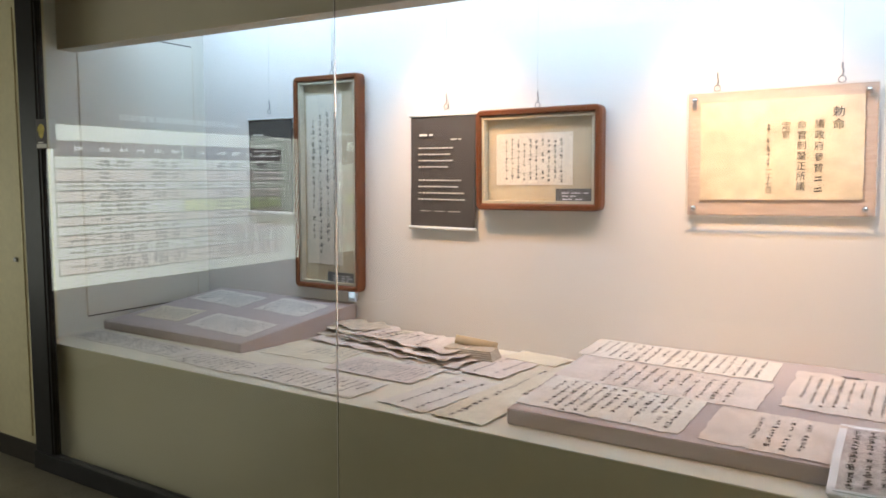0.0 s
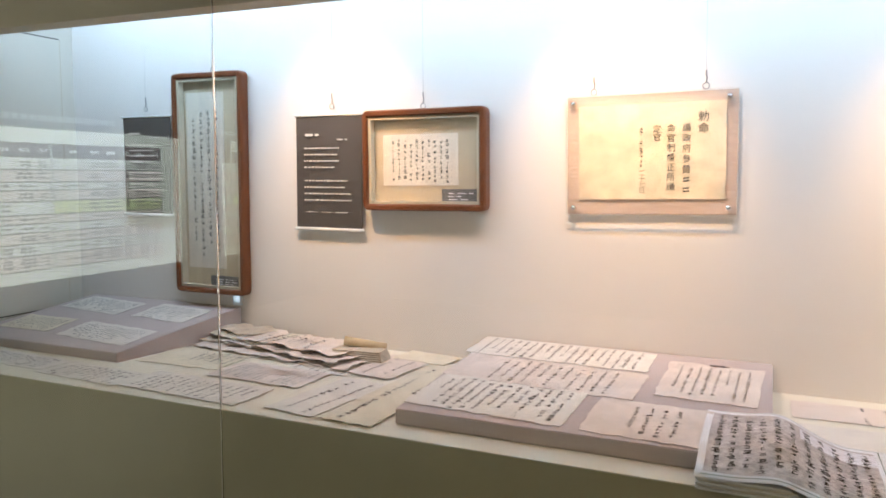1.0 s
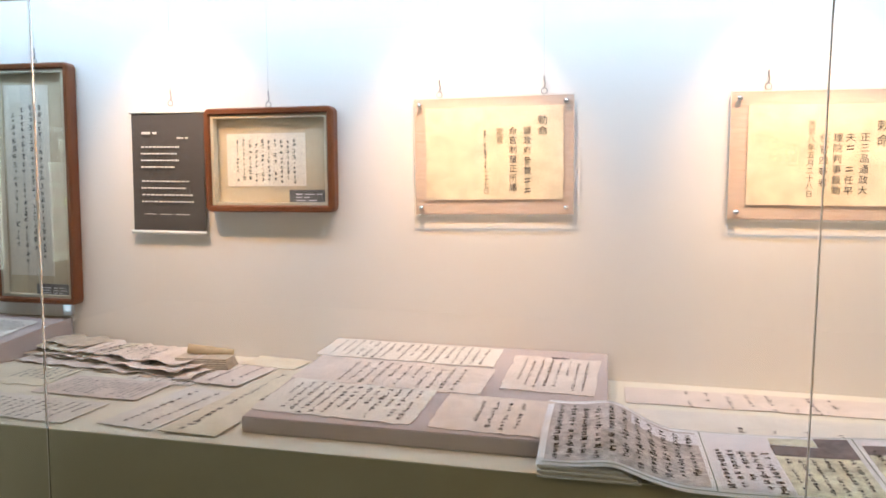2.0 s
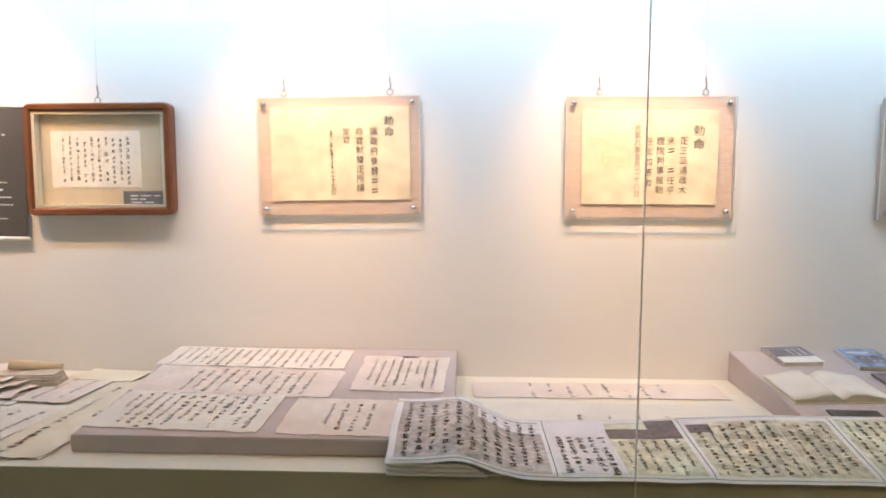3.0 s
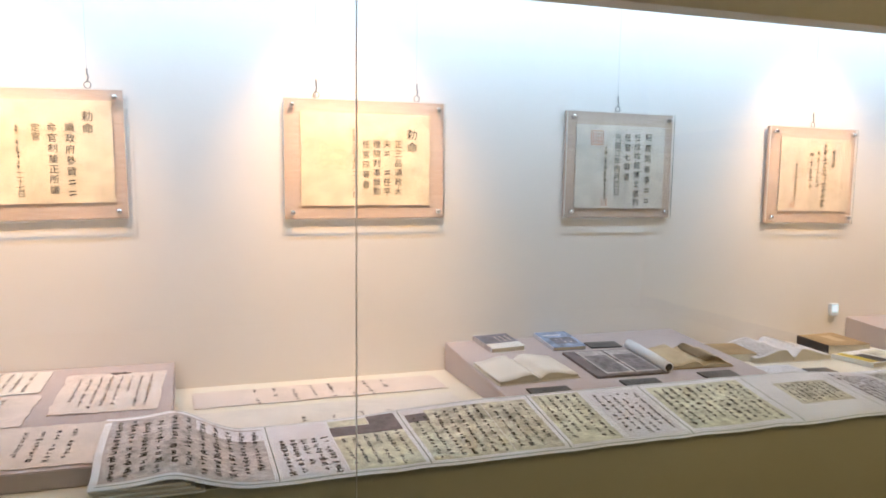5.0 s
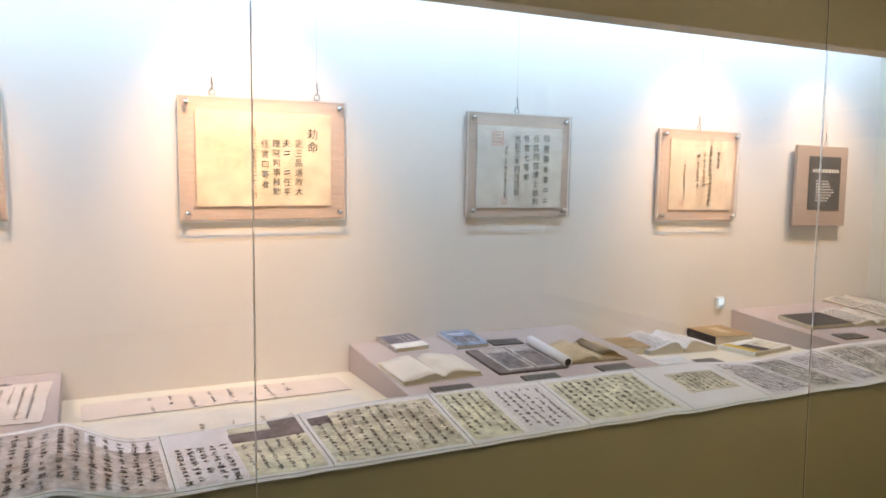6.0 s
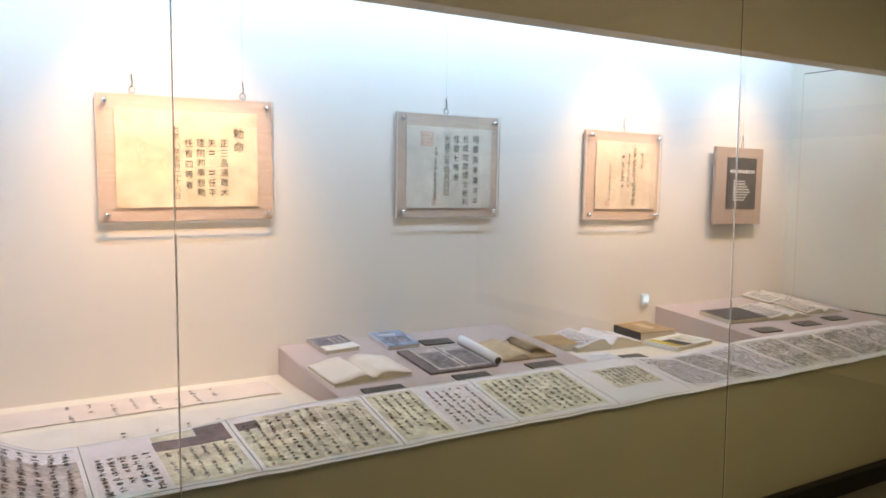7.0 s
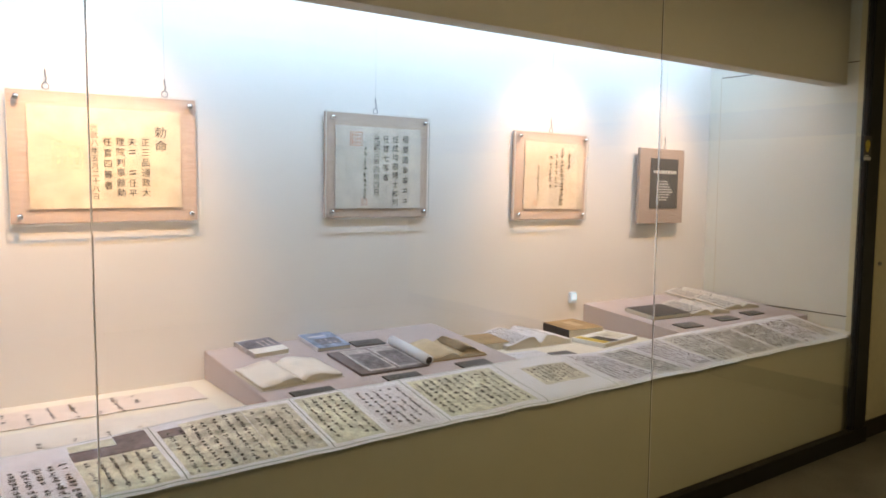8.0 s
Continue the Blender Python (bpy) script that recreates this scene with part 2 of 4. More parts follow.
def bar(bm, x, y, w, h, a, rise, lift):
    """One short bar of ink lying on a surface."""
    ca, sa = cos(a), sin(a)
    vs = []
    for u, v in ((-w, -h), (w, -h), (w, h), (-w, h)):
        px, py = x + (u * ca - v * sa) / 2, y + (u * sa + v * ca) / 2
        vs.append(bm.verts.new((px, py, rise(px, py) + lift)))
    bm.faces.new(vs)


def script(rng, x0, x1, y0, y1, pitch, char, rise, lift=0.0022, fill=0.85, drop=0.25, bm=None, gap=1.5):
    """Columns of brush writing that cannot be read: plain short bars from the top edge downwards."""
    bm = bm or bmesh.new()
    n = max(1, int((x1 - x0) / pitch))
    for i in range(n):
        x = x1 - (i + 0.5) * (x1 - x0) / n
        y, end = y1 - rng.random() * drop * 0.4 * (y1 - y0), y0 + (rng.random() < 0.35) * rng.random() * drop * 2 * (y1 - y0)
        while y > end:
            s = char * rng.uniform(0.75, 1.2)
            if rng.random() < fill:
                px = x + rng.uniform(-1, 1) * min(pitch, 2 * char) * 0.05
                for q in (0.0, -0.27, -0.54, -0.8):
                    if rng.random() < 0.75:
                        bar(bm, px + rng.uniform(-0.12, 0.12) * s, y + q * s, s * rng.uniform(0.4, 1.0), s * rng.uniform(0.13, 0.21), rng.uniform(-0.1, 0.3), rise, lift)
                bar(bm, px + rng.uniform(-0.25, 0.25) * s, y - s * 0.42, s * rng.uniform(0.13, 0.20), s * rng.uniform(0.35, 0.7), rng.uniform(-0.25, 0.25), rise, lift)
            y -= s * rng.uniform(gap - 0.15, gap + 0.15)
    return bm


def lines(rng, x0, x1, y0, y1, pitch, h, rise, lift, bm=None, ragged=0.3, word=0.05):
    """Lines of small print that cannot be read, as bars."""
    bm = bm or bmesh.new()
    n = max(1, int(round((y1 - y0) / pitch)))
    for i in range(n):
        y, x, end = y1 - (i + 0.5) * (y1 - y0) / n, x0, x1 - rng.random() * ragged * (x1 - x0)
        while x < end:
            w = min(word * rng.uniform(0.5, 1.3), end - x)
            bar(bm, x + w / 2, y, w * 0.74, h * rng.uniform(0.8, 1.1), 0, rise, lift)
            x += w
    return bm


def flat(x, y):
    return 0.0


def upright(bm, x, y, z):
    """Turns what lies in the xy plane so that it faces the room (-y), at that place."""
    bmesh.ops.transform(bm, matrix=Matrix.Translation((x, y, z)) @ pose(0, 0, 0, 90, 0, 0), verts=bm.verts)
    return bm


def glyphs(columns):
    """Columns of readable characters: (text, x, y of the first centre, y of the last centre, character size)."""
    bm = bmesh.new()
    for text, x, y0, y1, size in columns:
        step = (y0 - y1) / max(1, len(text) - 1)
        for k, ch in enumerate(text):
            y = y0 - k * step
            if ch == "_":                                   # a name: plain bars
                bar(bm, x, y + size * 0.22, size * 0.75, size * 0.13, 0.08, flat, 0)
                bar(bm, x, y - size * 0.15, size * 0.8, size * 0.15, 0.12, flat, 0)
                continue
            if ch == " ":
                continue
            cu = bpy.data.curves.new("glyph", "FONT")
            cu.body, cu.size, cu.align_x, cu.resolution_u, cu.offset = ch, size * 1.08, "CENTER", 2, 0.0
            tmp = bpy.data.objects.new("glyph", cu)
            me = bpy.data.meshes.new_from_object(tmp)
            me.transform(Matrix.Translation((x, y - size * 0.40, 0)))
            bm.from_mesh(me)
            bpy.data.objects.remove(tmp)
            bpy.data.curves.remove(cu)
            bpy.data.meshes.remove(me)
    return bm


def tube(points, r, n=8, cap=True):
    """A round bar along points."""
    bm = bmesh.new()
    rings = []
    pts = [Vector(p) for p in points]
    for i, p in enumerate(pts):
        d = (pts[min(i + 1, len(pts) - 1)] - pts[max(i - 1, 0)]).normalized()
        a = d.orthogonal().normalized()
        b = d.cross(a)
        rings.append([bm.verts.new(p + r * (cos(2 * pi * k / n) * a + sin(2 * pi * k / n) * b)) for k in range(n)])
    for q, w in zip(rings, rings[1:]):
        best = min(range(n), key=lambda s: (w[s].co - q[0].co).length)
        for k in range(n):
            bm.faces.new((q[k], q[(k + 1) % n], w[(k + 1 + best) % n], w[(k + best) % n]))
    if cap:
        bm.faces.new(rings[0][::-1])
        bm.faces.new(rings[-1])
    return bm


def ring(x, y, z, r, wire):
    n = 14
    pts = [(x + r * cos(2 * pi * k / n), y, z + r * sin(2 * pi * k / n)) for k in range(n + 1)]
    return tube(pts, wire, 6, False)


# ---------------------------------------------------------------- the room and the case
T = 0.12
solid("floor", box(ROOM_L - T, ROOM_R + T, ROOM_B - T, WALL + T, -0.1, 0.0), M_FLOOR, "dull grey-brown polished floor")
solid("ceiling", box(ROOM_L - T, ROOM_R + T, ROOM_B - T, GLASS, ROOM_H, ROOM_H + 0.1), M_CEIL, "plain dim room ceiling")
solid("ceiling_case", box(XL - T, XR + T, GLASS, WALL + T, CEIL, CEIL + 0.1), M_WALL, "white ceiling inside the display case")
solid("wall_north", box(XL - T, XR + T, WALL, WALL + T, 0, CEIL), M_WALL, "off-white back wall of the display case")
solid("wall_south", box(ROOM_L - T, ROOM_R + T, ROOM_B - T, ROOM_B, 0, ROOM_H), M_ROOMUP, "plain dark wall of the room")
solid("wall_west", box(ROOM_L - T, ROOM_L, ROOM_B, GLASS + T, 0, ROOM_H), M_ROOMUP, "grey side wall of the room behind the chart")
solid("wall_east", box(ROOM_R, ROOM_R + T, ROOM_B, GLASS + T, 0, 1.75), M_ROOMWALL, "beige lower side wall of the room")
solid("wall_east_upper", box(ROOM_R, ROOM_R + T, ROOM_B, GLASS + T, 1.75, 1.95), M_ROOMUP, "dark band along the room's side wall")
solid("wall_east_top", box(ROOM_R, ROOM_R + T, ROOM_B, GLASS + T, 1.95, ROOM_H), M_ROOMWALL, "beige upper side wall of the room")
solid("baseboard_east", box(ROOM_R - 0.012, ROOM_R, ROOM_B, GLASS - 0.02, 0, 0.13, 0.003), M_BASE, "dark skirting along the room's wall")
POST_L, POST_R = (-3.545, -3.41), (4.285, 4.415)
solid("wall_front_left", box(ROOM_L, POST_L[0], GLASS, GLASS + T, 0, ROOM_H), M_ROOMWALL, "beige wall panel beside the display case")
solid("wall_front_right", box(POST_R[1], ROOM_R, GLASS, GLASS + T, 0, ROOM_H), M_ROOMWALL, "beige wall panel beside the display case")
solid("wall_front_top", box(POST_L[0], POST_R[1], GLASS, GLASS + T, 2.45, ROOM_H), M_ROOMWALL, "beige wall above the display case")
solid("baseboard_left", box(ROOM_L, POST_L[0], GLASS - 0.012, GLASS, 0, 0.10, 0.003), M_BASE, "dark skirting below the wall panel")
solid("baseboard_right", box(POST_R[1], ROOM_R - 0.012, GLASS - 0.012, GLASS, 0, 0.10, 0.003), M_BASE, "dark skirting below the wall panel")
for name, x0, x1, lx in (("door_1", -4.55, -3.60, -3.655), ("door_2", 4.46, 4.98, 4.505)):
    d = solid(name, box(x0, x1, GLASS - 0.006, GLASS, 0.135, 2.15, 0.002), M_ROOMWALL, "flush beige service door with a small lock")
    bm = bmesh.new()
    bmesh.ops.create_cone(bm, cap_ends=True, segments=20, radius1=0.012, radius2=0.010, depth=0.012)
    bmesh.ops.transform(bm, matrix=pose(lx, GLASS - 0.012, 0.99, 90), verts=bm.verts)
    box(lx - 0.002, lx + 0.002, GLASS - 0.0195, GLASS - 0.017, 0.983, 0.997, 0, bm)
    part("lock", bm, M_WIRE, d, "small chrome lock")

# side walls of the case, each with a flush access panel
for name, x, s in (("wall_case_west", XL, 1), ("wall_case_east", XR, -1)):
    w = solid(name, box(*sorted((x, x - s * T)), GLASS + 0.09, WALL, 0, CEIL), M_SIDE, "grey-white side wall of the display case")
    y0, y1, z0, z1 = (2.245 if s > 0 else 2.06), 2.94, 0.68, 2.108
    part("access_panel", box(*sorted((x, x + s * 0.004)), y0, y1, z0, z1, 0.0012), M_SIDE, w)
    for a in (((y0 - 0.005, y0, z0, z1), (y1, y1 + 0.005, z0, z1)) if s > 0 else ((y1, y1 + 0.005, z0, z1),)):
        part("panel_gap", box(*sorted((x, x + s * 0.002)), *a), M_FILLET, w)
    for a in ((y0, y1, z0 - 0.006, z0), (y0, y1, z1, z1 + 0.006)):
        part("panel_gap", box(*sorted((x, x + s * 0.002)), *a), M_BASE, w)

# valance that hides the lamps
solid("trim_valance", box(XL, XR, VAL_Y, VAL_Y + 0.10, VAL_Z, CEIL, 0.003), M_VALANCE, "beige valance hiding the case lights")

# counter
counter = thing("display_counter", "long cream built-in counter inside the glass case", "display counter")
part("countertop", box(XL, XR, FRONT - 0.001, WALL, TOP - 0.004, TOP, 0.001), M_COUNTER, counter)
part("front_panel", box(XL, XR, FRONT, FRONT + 0.02, 0.0, TOP - 0.004, 0.001), M_FRONTP, counter, "olive-beige painted front panel")

# black frame and glass
frame_ob = thing("case_frame", "black metal frame of the display case", "frame")
for x0, x1 in (POST_L, POST_R):
    part("post", box(x0, x1, GLASS - 0.022, GLASS + 0.03, 0, 2.45, 0.004), M_BLACK, frame_ob)
    part("glazing_bead", box(*((x0 - 0.014, x0) if x0 > 0 else (x1, x1 + 0.014)), GLASS - 0.016, GLASS + 0.016, 0.085, 2.41, 0.003), M_BLACK, frame_ob)
part("bottom_rail", box(POST_L[0], POST_R[1], GLASS - 0.033, GLASS + 0.02, 0, 0.085, 0.004), M_BLACK, frame_ob)
part("top_rail", box(POST_L[1], POST_R[0], GLASS - 0.01, GLASS + 0.02, 2.41, 2.45, 0.003), M_BLACK, frame_ob)
SEAMS = (-1.706, 0.464, 2.578)
edges = (POST_L[1] - 0.02, *SEAMS, POST_R[0] + 0.02)
for i, (a, b) in enumerate(zip(edges, edges[1:])):
    ob = solid("window_%d" % (i + 1), box(a + 0.0018, b - 0.0018, GLASS - 0.005, GLASS + 0.005, 0.085, 2.41), M_GLASS, "tall clear glass pane of the display case")
    ob.visible_shadow = False
for s in SEAMS:
    part("seam", box(s - 0.0015, s + 0.0015, GLASS - 0.0055, GLASS + 0.0055, 0.085, 2.41), M_SILICONE, frame_ob, "pale silicone joint between panes")
for x, z in ((-3.372, 1.572), (4.262, 1.618)):
    st = thing("warning_sticker", "small black and yellow warning sticker on the glass edge", "sticker", "stickers", (x, GLASS - 0.0245, z))
    part("backing", upright(patch(-0.042, 0.042, -0.066, 0.066, flat, 0, 0.1), 0, 0, 0), M_CHAR, st)
    bm = bmesh.new()
    bmesh.ops.create_circle(bm, cap_ends=True, segments=14, radius=0.026)
    for v in bm.verts:
        v.co = (v.co.x * (0.8 + 0.3 * (v.co.y > 0)) , v.co.y * 1.25 + 0.012, 0.0012)
    part("symbol", upright(bm, 0, 0, 0), M_YELLOW, st)
    part("caption_strip", upright(patch(-0.038, 0.038, -0.062, -0.044, flat, 0.0009, 0.1), 0, 0, 0), M_PRINTW, st)
    part("print", upright(lines(random.Random(5), -0.034, 0.034, -0.058, -0.032, 0.013, 0.006, flat, 0.0012), 0, 0, 0), M_PRINTW, st)

# ---------------------------------------------------------------- exhibits on the wall


def hanger(parent, x, y, z, top=2.5):
    """Picture wire with its hook and ring above a hanging exhibit."""
    part("ring", ring(x, y, z + 0.021, 0.012, 0.0022), M_WIRE, parent)
    part("hook", tube([(x, y, z + 0.034), (x + 0.004, y, z + 0.05), (x, y, z + 0.062), (x, y, z + 0.080)], 0.0031), M_WIRE, parent)
    part("wire", tube([(x, y, z + 0.085), (x, y + 0.004, top)], 0.0005, 5), M_WIRE, parent)


def framed(name, label, x0, x1, z0, z1, bar_w, depth, paper, tag, pitch, char, hooks, seed, lean=0.0):
    """A deep wooden frame with a mat, a mounted sheet of writing and a caption plate."""
    cx, cz = (x0 + x1) / 2, (z0 + z1) / 2
    w, h = x1 - x0, z1 - z0
    yb = WALL - 0.012
    ob = thing(name, label, "framed calligraphy", "framed calligraphy", (cx, yb, cz), lean=lean)
    # mitred rounded frame as one swept ring
    bm = bmesh.new()
    prof = ((0, 0), (0, -depth * 0.8), (bar_w * 0.2, -depth), (bar_w * 0.75, -depth), (bar_w, -depth * 0.85), (bar_w, 0))
    path = []
    r = bar_w * 0.9
    for sx, sz, a0 in ((1, 1, 0), (-1, 1, 90), (-1, -1, 180), (1, -1, 270)):
        for k in range(5):
            a = radians(a0 + 22.5 * k)
            path.append((sx * (w / 2 - r), sz * (h / 2 - r), cos(a), sin(a)))
    rings = []
    for px, pz, ax, az in path:
        row = []
        for inset, dy in prof:
            row.append(bm.verts.new((px + ax * (r - inset), dy, pz + az * (r - inset))))
        rings.append(row)
    for q, n in zip(rings, rings[1:] + rings[:1]):
        for k in range(len(prof) - 1):
            bm.faces.new((q[k], q[k + 1], n[k + 1], n[k]))
    bmesh.ops.recalc_face_normals(bm, faces=bm.faces)
    part("frame", bm, M_FRAMEV if h > w else M_FRAME, ob, smooth=False)
    iw, ih = w / 2 - bar_w, h / 2 - bar_w
    part("backing", box(-iw - 0.008, iw + 0.008, -0.008, 0.0, -ih - 0.008, ih + 0.008), M_MAT, ob)
    f = 0.012
    for a in ((-iw, -iw + f, -ih, ih), (iw - f, iw, -ih, ih), (-iw + f, iw - f, ih - f, ih), (-iw + f, iw - f, -ih, -ih + f)):
        part("fillet", box(a[0], a[1], -depth * 0.8, -0.008, a[2], a[3]), M_FILLET, ob)
    px0, px1, pz0, pz1 = (paper[0] - cx, paper[1] - cx, paper[2] - cz, paper[3] - cz)
    sh = part("mounted_sheet", box(px0, px1, -0.0105, -0.008, pz0, pz1), M_MOUNT, ob)
    rng = random.Random(seed)
    mx, mz = (px1 - px0) * 0.10, (pz1 - pz0) * 0.09
    part("writing", upright(script(rng, px0 + mx, px1 - mx, pz0 + mz, pz1 - mz, pitch, char, flat, 0.0, 0.96, 0.2, gap=1.5), 0, -0.0113, 0), M_INK if h > w else M_INKG, sh)
    tx0, tx1, tz0, tz1 = (tag[0] - cx, tag[1] - cx, tag[2] - cz, tag[3] - cz)
    cap = part("caption_plate", box(tx0, tx1, -0.020, -0.012, tz0, tz1, 0.001), M_LABEL, ob, "small black caption plate")
    part("print", upright(lines(rng, tx0 + 0.025, tx1 - 0.012, tz0 + 0.012, tz1 - 0.012, 0.014, 0.004, flat, 0, ragged=0.5), 0, -0.0206, 0), M_P_WHITE, cap)
    gl = part("glazing", box(-iw, iw, -depth * 0.82, -depth * 0.8, -ih, ih), M_ACRYL, ob)
    gl.visible_shadow = False
    for hx in hooks:
        hanger(ob, hx - cx, -0.012, h / 2 - 0.008, 2.45 - cz)
    return ob


framed("framed_calligraphy", "tall reddish-brown wooden frame with a vertical sheet of brush writing", -2.836, -2.404, 0.802, 1.900, 0.029, 0.055,
       (-2.780, -2.545, 0.928, 1.806), (-2.636, -2.445, 0.832, 0.892), 0.042, 0.021, (-2.605,), 3)
framed("framed_calligraphy", "wide reddish-brown wooden frame with a small sheet of brush writing", -1.742, -1.152, 1.247, 1.690, 0.030, 0.055,
       (-1.655, -1.292, 1.358, 1.583), (-1.365, -1.196, 1.278, 1.342), 0.027, 0.0145, (-1.455,), 8, -0.8)


def banner(x0, x1, z0, z1, seed, hook):
    cx, cz = (x0 + x1) / 2, (z0 + z1) / 2
    w, h = x1 - x0, z1 - z0
    ob = thing("hanging_banner", "charcoal printed banner with white text hanging from a rod", "banner", "hanging banners", (cx, WALL - 0.02, cz))
    part("cloth", upright(sheet(w, h - 0.02, lambda x, y: 0.004 * (y / h) ** 2 + 0.002 * sin(x * 12), 8, 14), 0, 0, 0), M_CHAR, ob)
    for z, r in ((h / 2 - 0.008, 0.0055), (-h / 2 + 0.009, 0.0085)):
        part("rod", tube([(-w / 2 - 0.006, -0.003, z), (w / 2 + 0.006, -0.003, z)], r, 12), M_WHITE, ob, "white plastic rod", True)
    rng = random.Random(seed)
    bm = lines(rng, -w * 0.37, -w * 0.13, h * 0.30, h * 0.34, 0.02, 0.012, flat, 0, ragged=0.0)
    lines(rng, w * 0.12, w * 0.30, h * 0.27, h * 0.29, 0.02, 0.006, flat, 0, bm, 0.0)
    lines(rng, -w * 0.37, w * 0.20, h * 0.02, h * 0.235, 0.028, 0.0062, flat, 0, bm, 0.2, 0.02)
    lines(rng, -w * 0.37, w * 0.36, -h * 0.26, -h * 0.04, 0.028, 0.0062, flat, 0, bm, 0.2, 0.02)
    lines(rng, -w * 0.37, w * 0.32, -h * 0.345, -h * 0.325, 0.02, 0.003, flat, 0, bm, 0.0, 0.1)
    part("print", upright(bm, 0, -0.0085, 0), M_PRINTW, ob)
    hanger(ob, hook, -0.004, h / 2 + 0.01, 2.45 - cz)


banner(-3.206, -2.882, 1.178, 1.704, 4, 0.0)
banner(-2.120, -1.763, 1.138, 1.684, 6, 0.02)


def decree(label, x0, x1, z0, z1, paper, columns, sheet_mat, hooks, seals=(), pale=(), faint=(), lean=0.0):
    """A veneered board with a mounted document behind an acrylic plate on four chrome studs."""
    cx, cz = (x0 + x1) / 2, (z0 + z1) / 2
    w, h = x1 - x0, z1 - z0
    ob = thing("mounted_decree", label, "document display", "mounted decrees", (cx, WALL - 0.010, cz), 0, "", 0.6, lean)
    part("board", box(-w / 2, w / 2, -0.014, 0.0, -h / 2, h / 2, 0.0015), M_BOARD, ob)
    p = (paper[0] - cx, paper[1] - cx, paper[2] - cz, paper[3] - cz)
    rng = random.Random(int(cx * 100) + 900)
    doc = upright(sheet(p[1] - p[0], p[3] - p[2], lambda x, y: 0.0006 * noise.noise((x * 9, y * 9, cx)), 14, 10, 0.006, 0.0025, cx), (p[0] + p[1]) / 2, -0.0155, (p[2] + p[3]) / 2)
    d = part("document", doc, sheet_mat, ob)
    yt = -0.0232
    if columns:
        part("writing", upright(glyphs([(t, x - cx, a - cz, b - cz, s) for t, x, a, b, s in columns]), 0, yt, 0), M_INK, d)
    if pale:
        part("faint_writing", upright(glyphs([(t, x - cx, a - cz, b - cz, s) for t, x, a, b, s in pale]), 0, yt, 0), M_INKF, d)
    for fx, fa, fb, ch in faint:
        bm = script(rng, fx - cx - 0.012, fx - cx + 0.012, fb - cz, fa - cz, 0.024, ch, flat, 0, 0.95, 0.03, gap=1.25)
        part("faint_writing", upright(bm, 0, yt, 0), M_INKF, d)
    for sx, sz, s, m in seals:
        bm = bmesh.new()
        t = s * 0.09
        for a in ((-s, s, s - t, s), (-s, s, -s, -s + t), (-s, -s + t, -s + t, s - t), (s - t, s, -s + t, s - t)):
            patch(sx - cx + a[0], sx - cx + a[1], sz - cz + a[2], sz - cz + a[3], flat, 0, 1, bm)
        for k in range(4):
            for j in range(3):
                bar(bm, sx - cx + (k - 1.5) * s * 0.42, sz - cz + (j - 1) * s * 0.52, s * rng.uniform(0.1, 0.3), s * rng.uniform(0.2, 0.44), 0, flat, 0)
        part("seal", upright(bm, 0, yt, 0), m, d, "square stamped seal")
    ac = part("acrylic_plate", box(-w / 2 - 0.002, w / 2 + 0.002, -0.030, -0.0255, -h / 2 - 0.004, h / 2 + 0.004, 0.001), M_ACRYL, ob, "clear acrylic cover plate")
    ac.visible_shadow = False
    edge = bmesh.new()
    zb, zt, xe = -h / 2 - 0.0065, h / 2 + 0.004, w / 2 + 0.002
    for a in ((-xe, xe, zb, zb + 0.0022), (-xe - 0.0018, -xe, zb, zt), (xe, xe + 0.0018, zb, zt)):
        box(a[0], a[1], -0.030, -0.0255, a[2], a[3], 0, edge)
    part("polished_edge", edge, M_EDGE, ob, "pale polished edge of the acrylic")
    for sx in (-1, 1):
        for sz in (-1, 1):
            bm = bmesh.new()
            bmesh.ops.create_cone(bm, cap_ends=True, segments=18, radius1=0.011, radius2=0.009, depth=0.012)
            bmesh.ops.transform(bm, matrix=pose(sx * (w / 2 - 0.028), -0.036, sz * (h / 2 - 0.026), 90), verts=bm.verts)
            bmesh.ops.create_cone(bm, cap_ends=True, segments=12, radius1=0.006, radius2=0.006, depth=0.022,
                                  matrix=pose(sx * (w / 2 - 0.028), -0.020, sz * (h / 2 - 0.026), 90))
            part("stud", bm, M_CHROME, ob, "chrome stud", True)
    for hx in hooks:
        hanger(ob, hx - cx, -0.007, h / 2 - 0.004, 2.45 - cz)
    return ob


decree("old cream decree with brush characters under acrylic on a veneered board", -0.813, -0.173, 1.256, 1.721, (-0.764, -0.212, 1.315, 1.682),
       [("勅命", -0.293, 1.626, 1.582, 0.038), ("議政府參贊__", -0.353, 1.586, 1.350, 0.031), ("命官制釐正所議", -0.410, 1.585, 1.364, 0.031)],
       M_DECREE, (-0.709, -0.288), [], [("定官", -0.462, 1.584, 1.552, 0.030), ("二十七日", -0.518, 1.418, 1.350, 0.025)], [(-0.522, 1.592, 1.450, 0.014)], -1.2)
decree("old cream decree with six columns of brush characters under acrylic", 0.402, 1.057, 1.257, 1.729, (0.463, 0.994, 1.310, 1.678),
       [("勅命", 0.918, 1.598, 1.545, 0.043), ("正三品通政大", 0.860, 1.558, 1.367, 0.031), ("夫_ _任平", 0.812, 1.558, 1.365, 0.031),
        ("理院判事敍勅", 0.770, 1.557, 1.367, 0.031), ("任官四等者", 0.725, 1.555, 1.395, 0.030), ("光武八年五月二十八日", 0.681, 1.608, 1.353, 0.025)],
       M_DECREE, (0.529, 0.942), [(0.590, 1.505, 0.050, M_SEALP)], lean=-0.3)
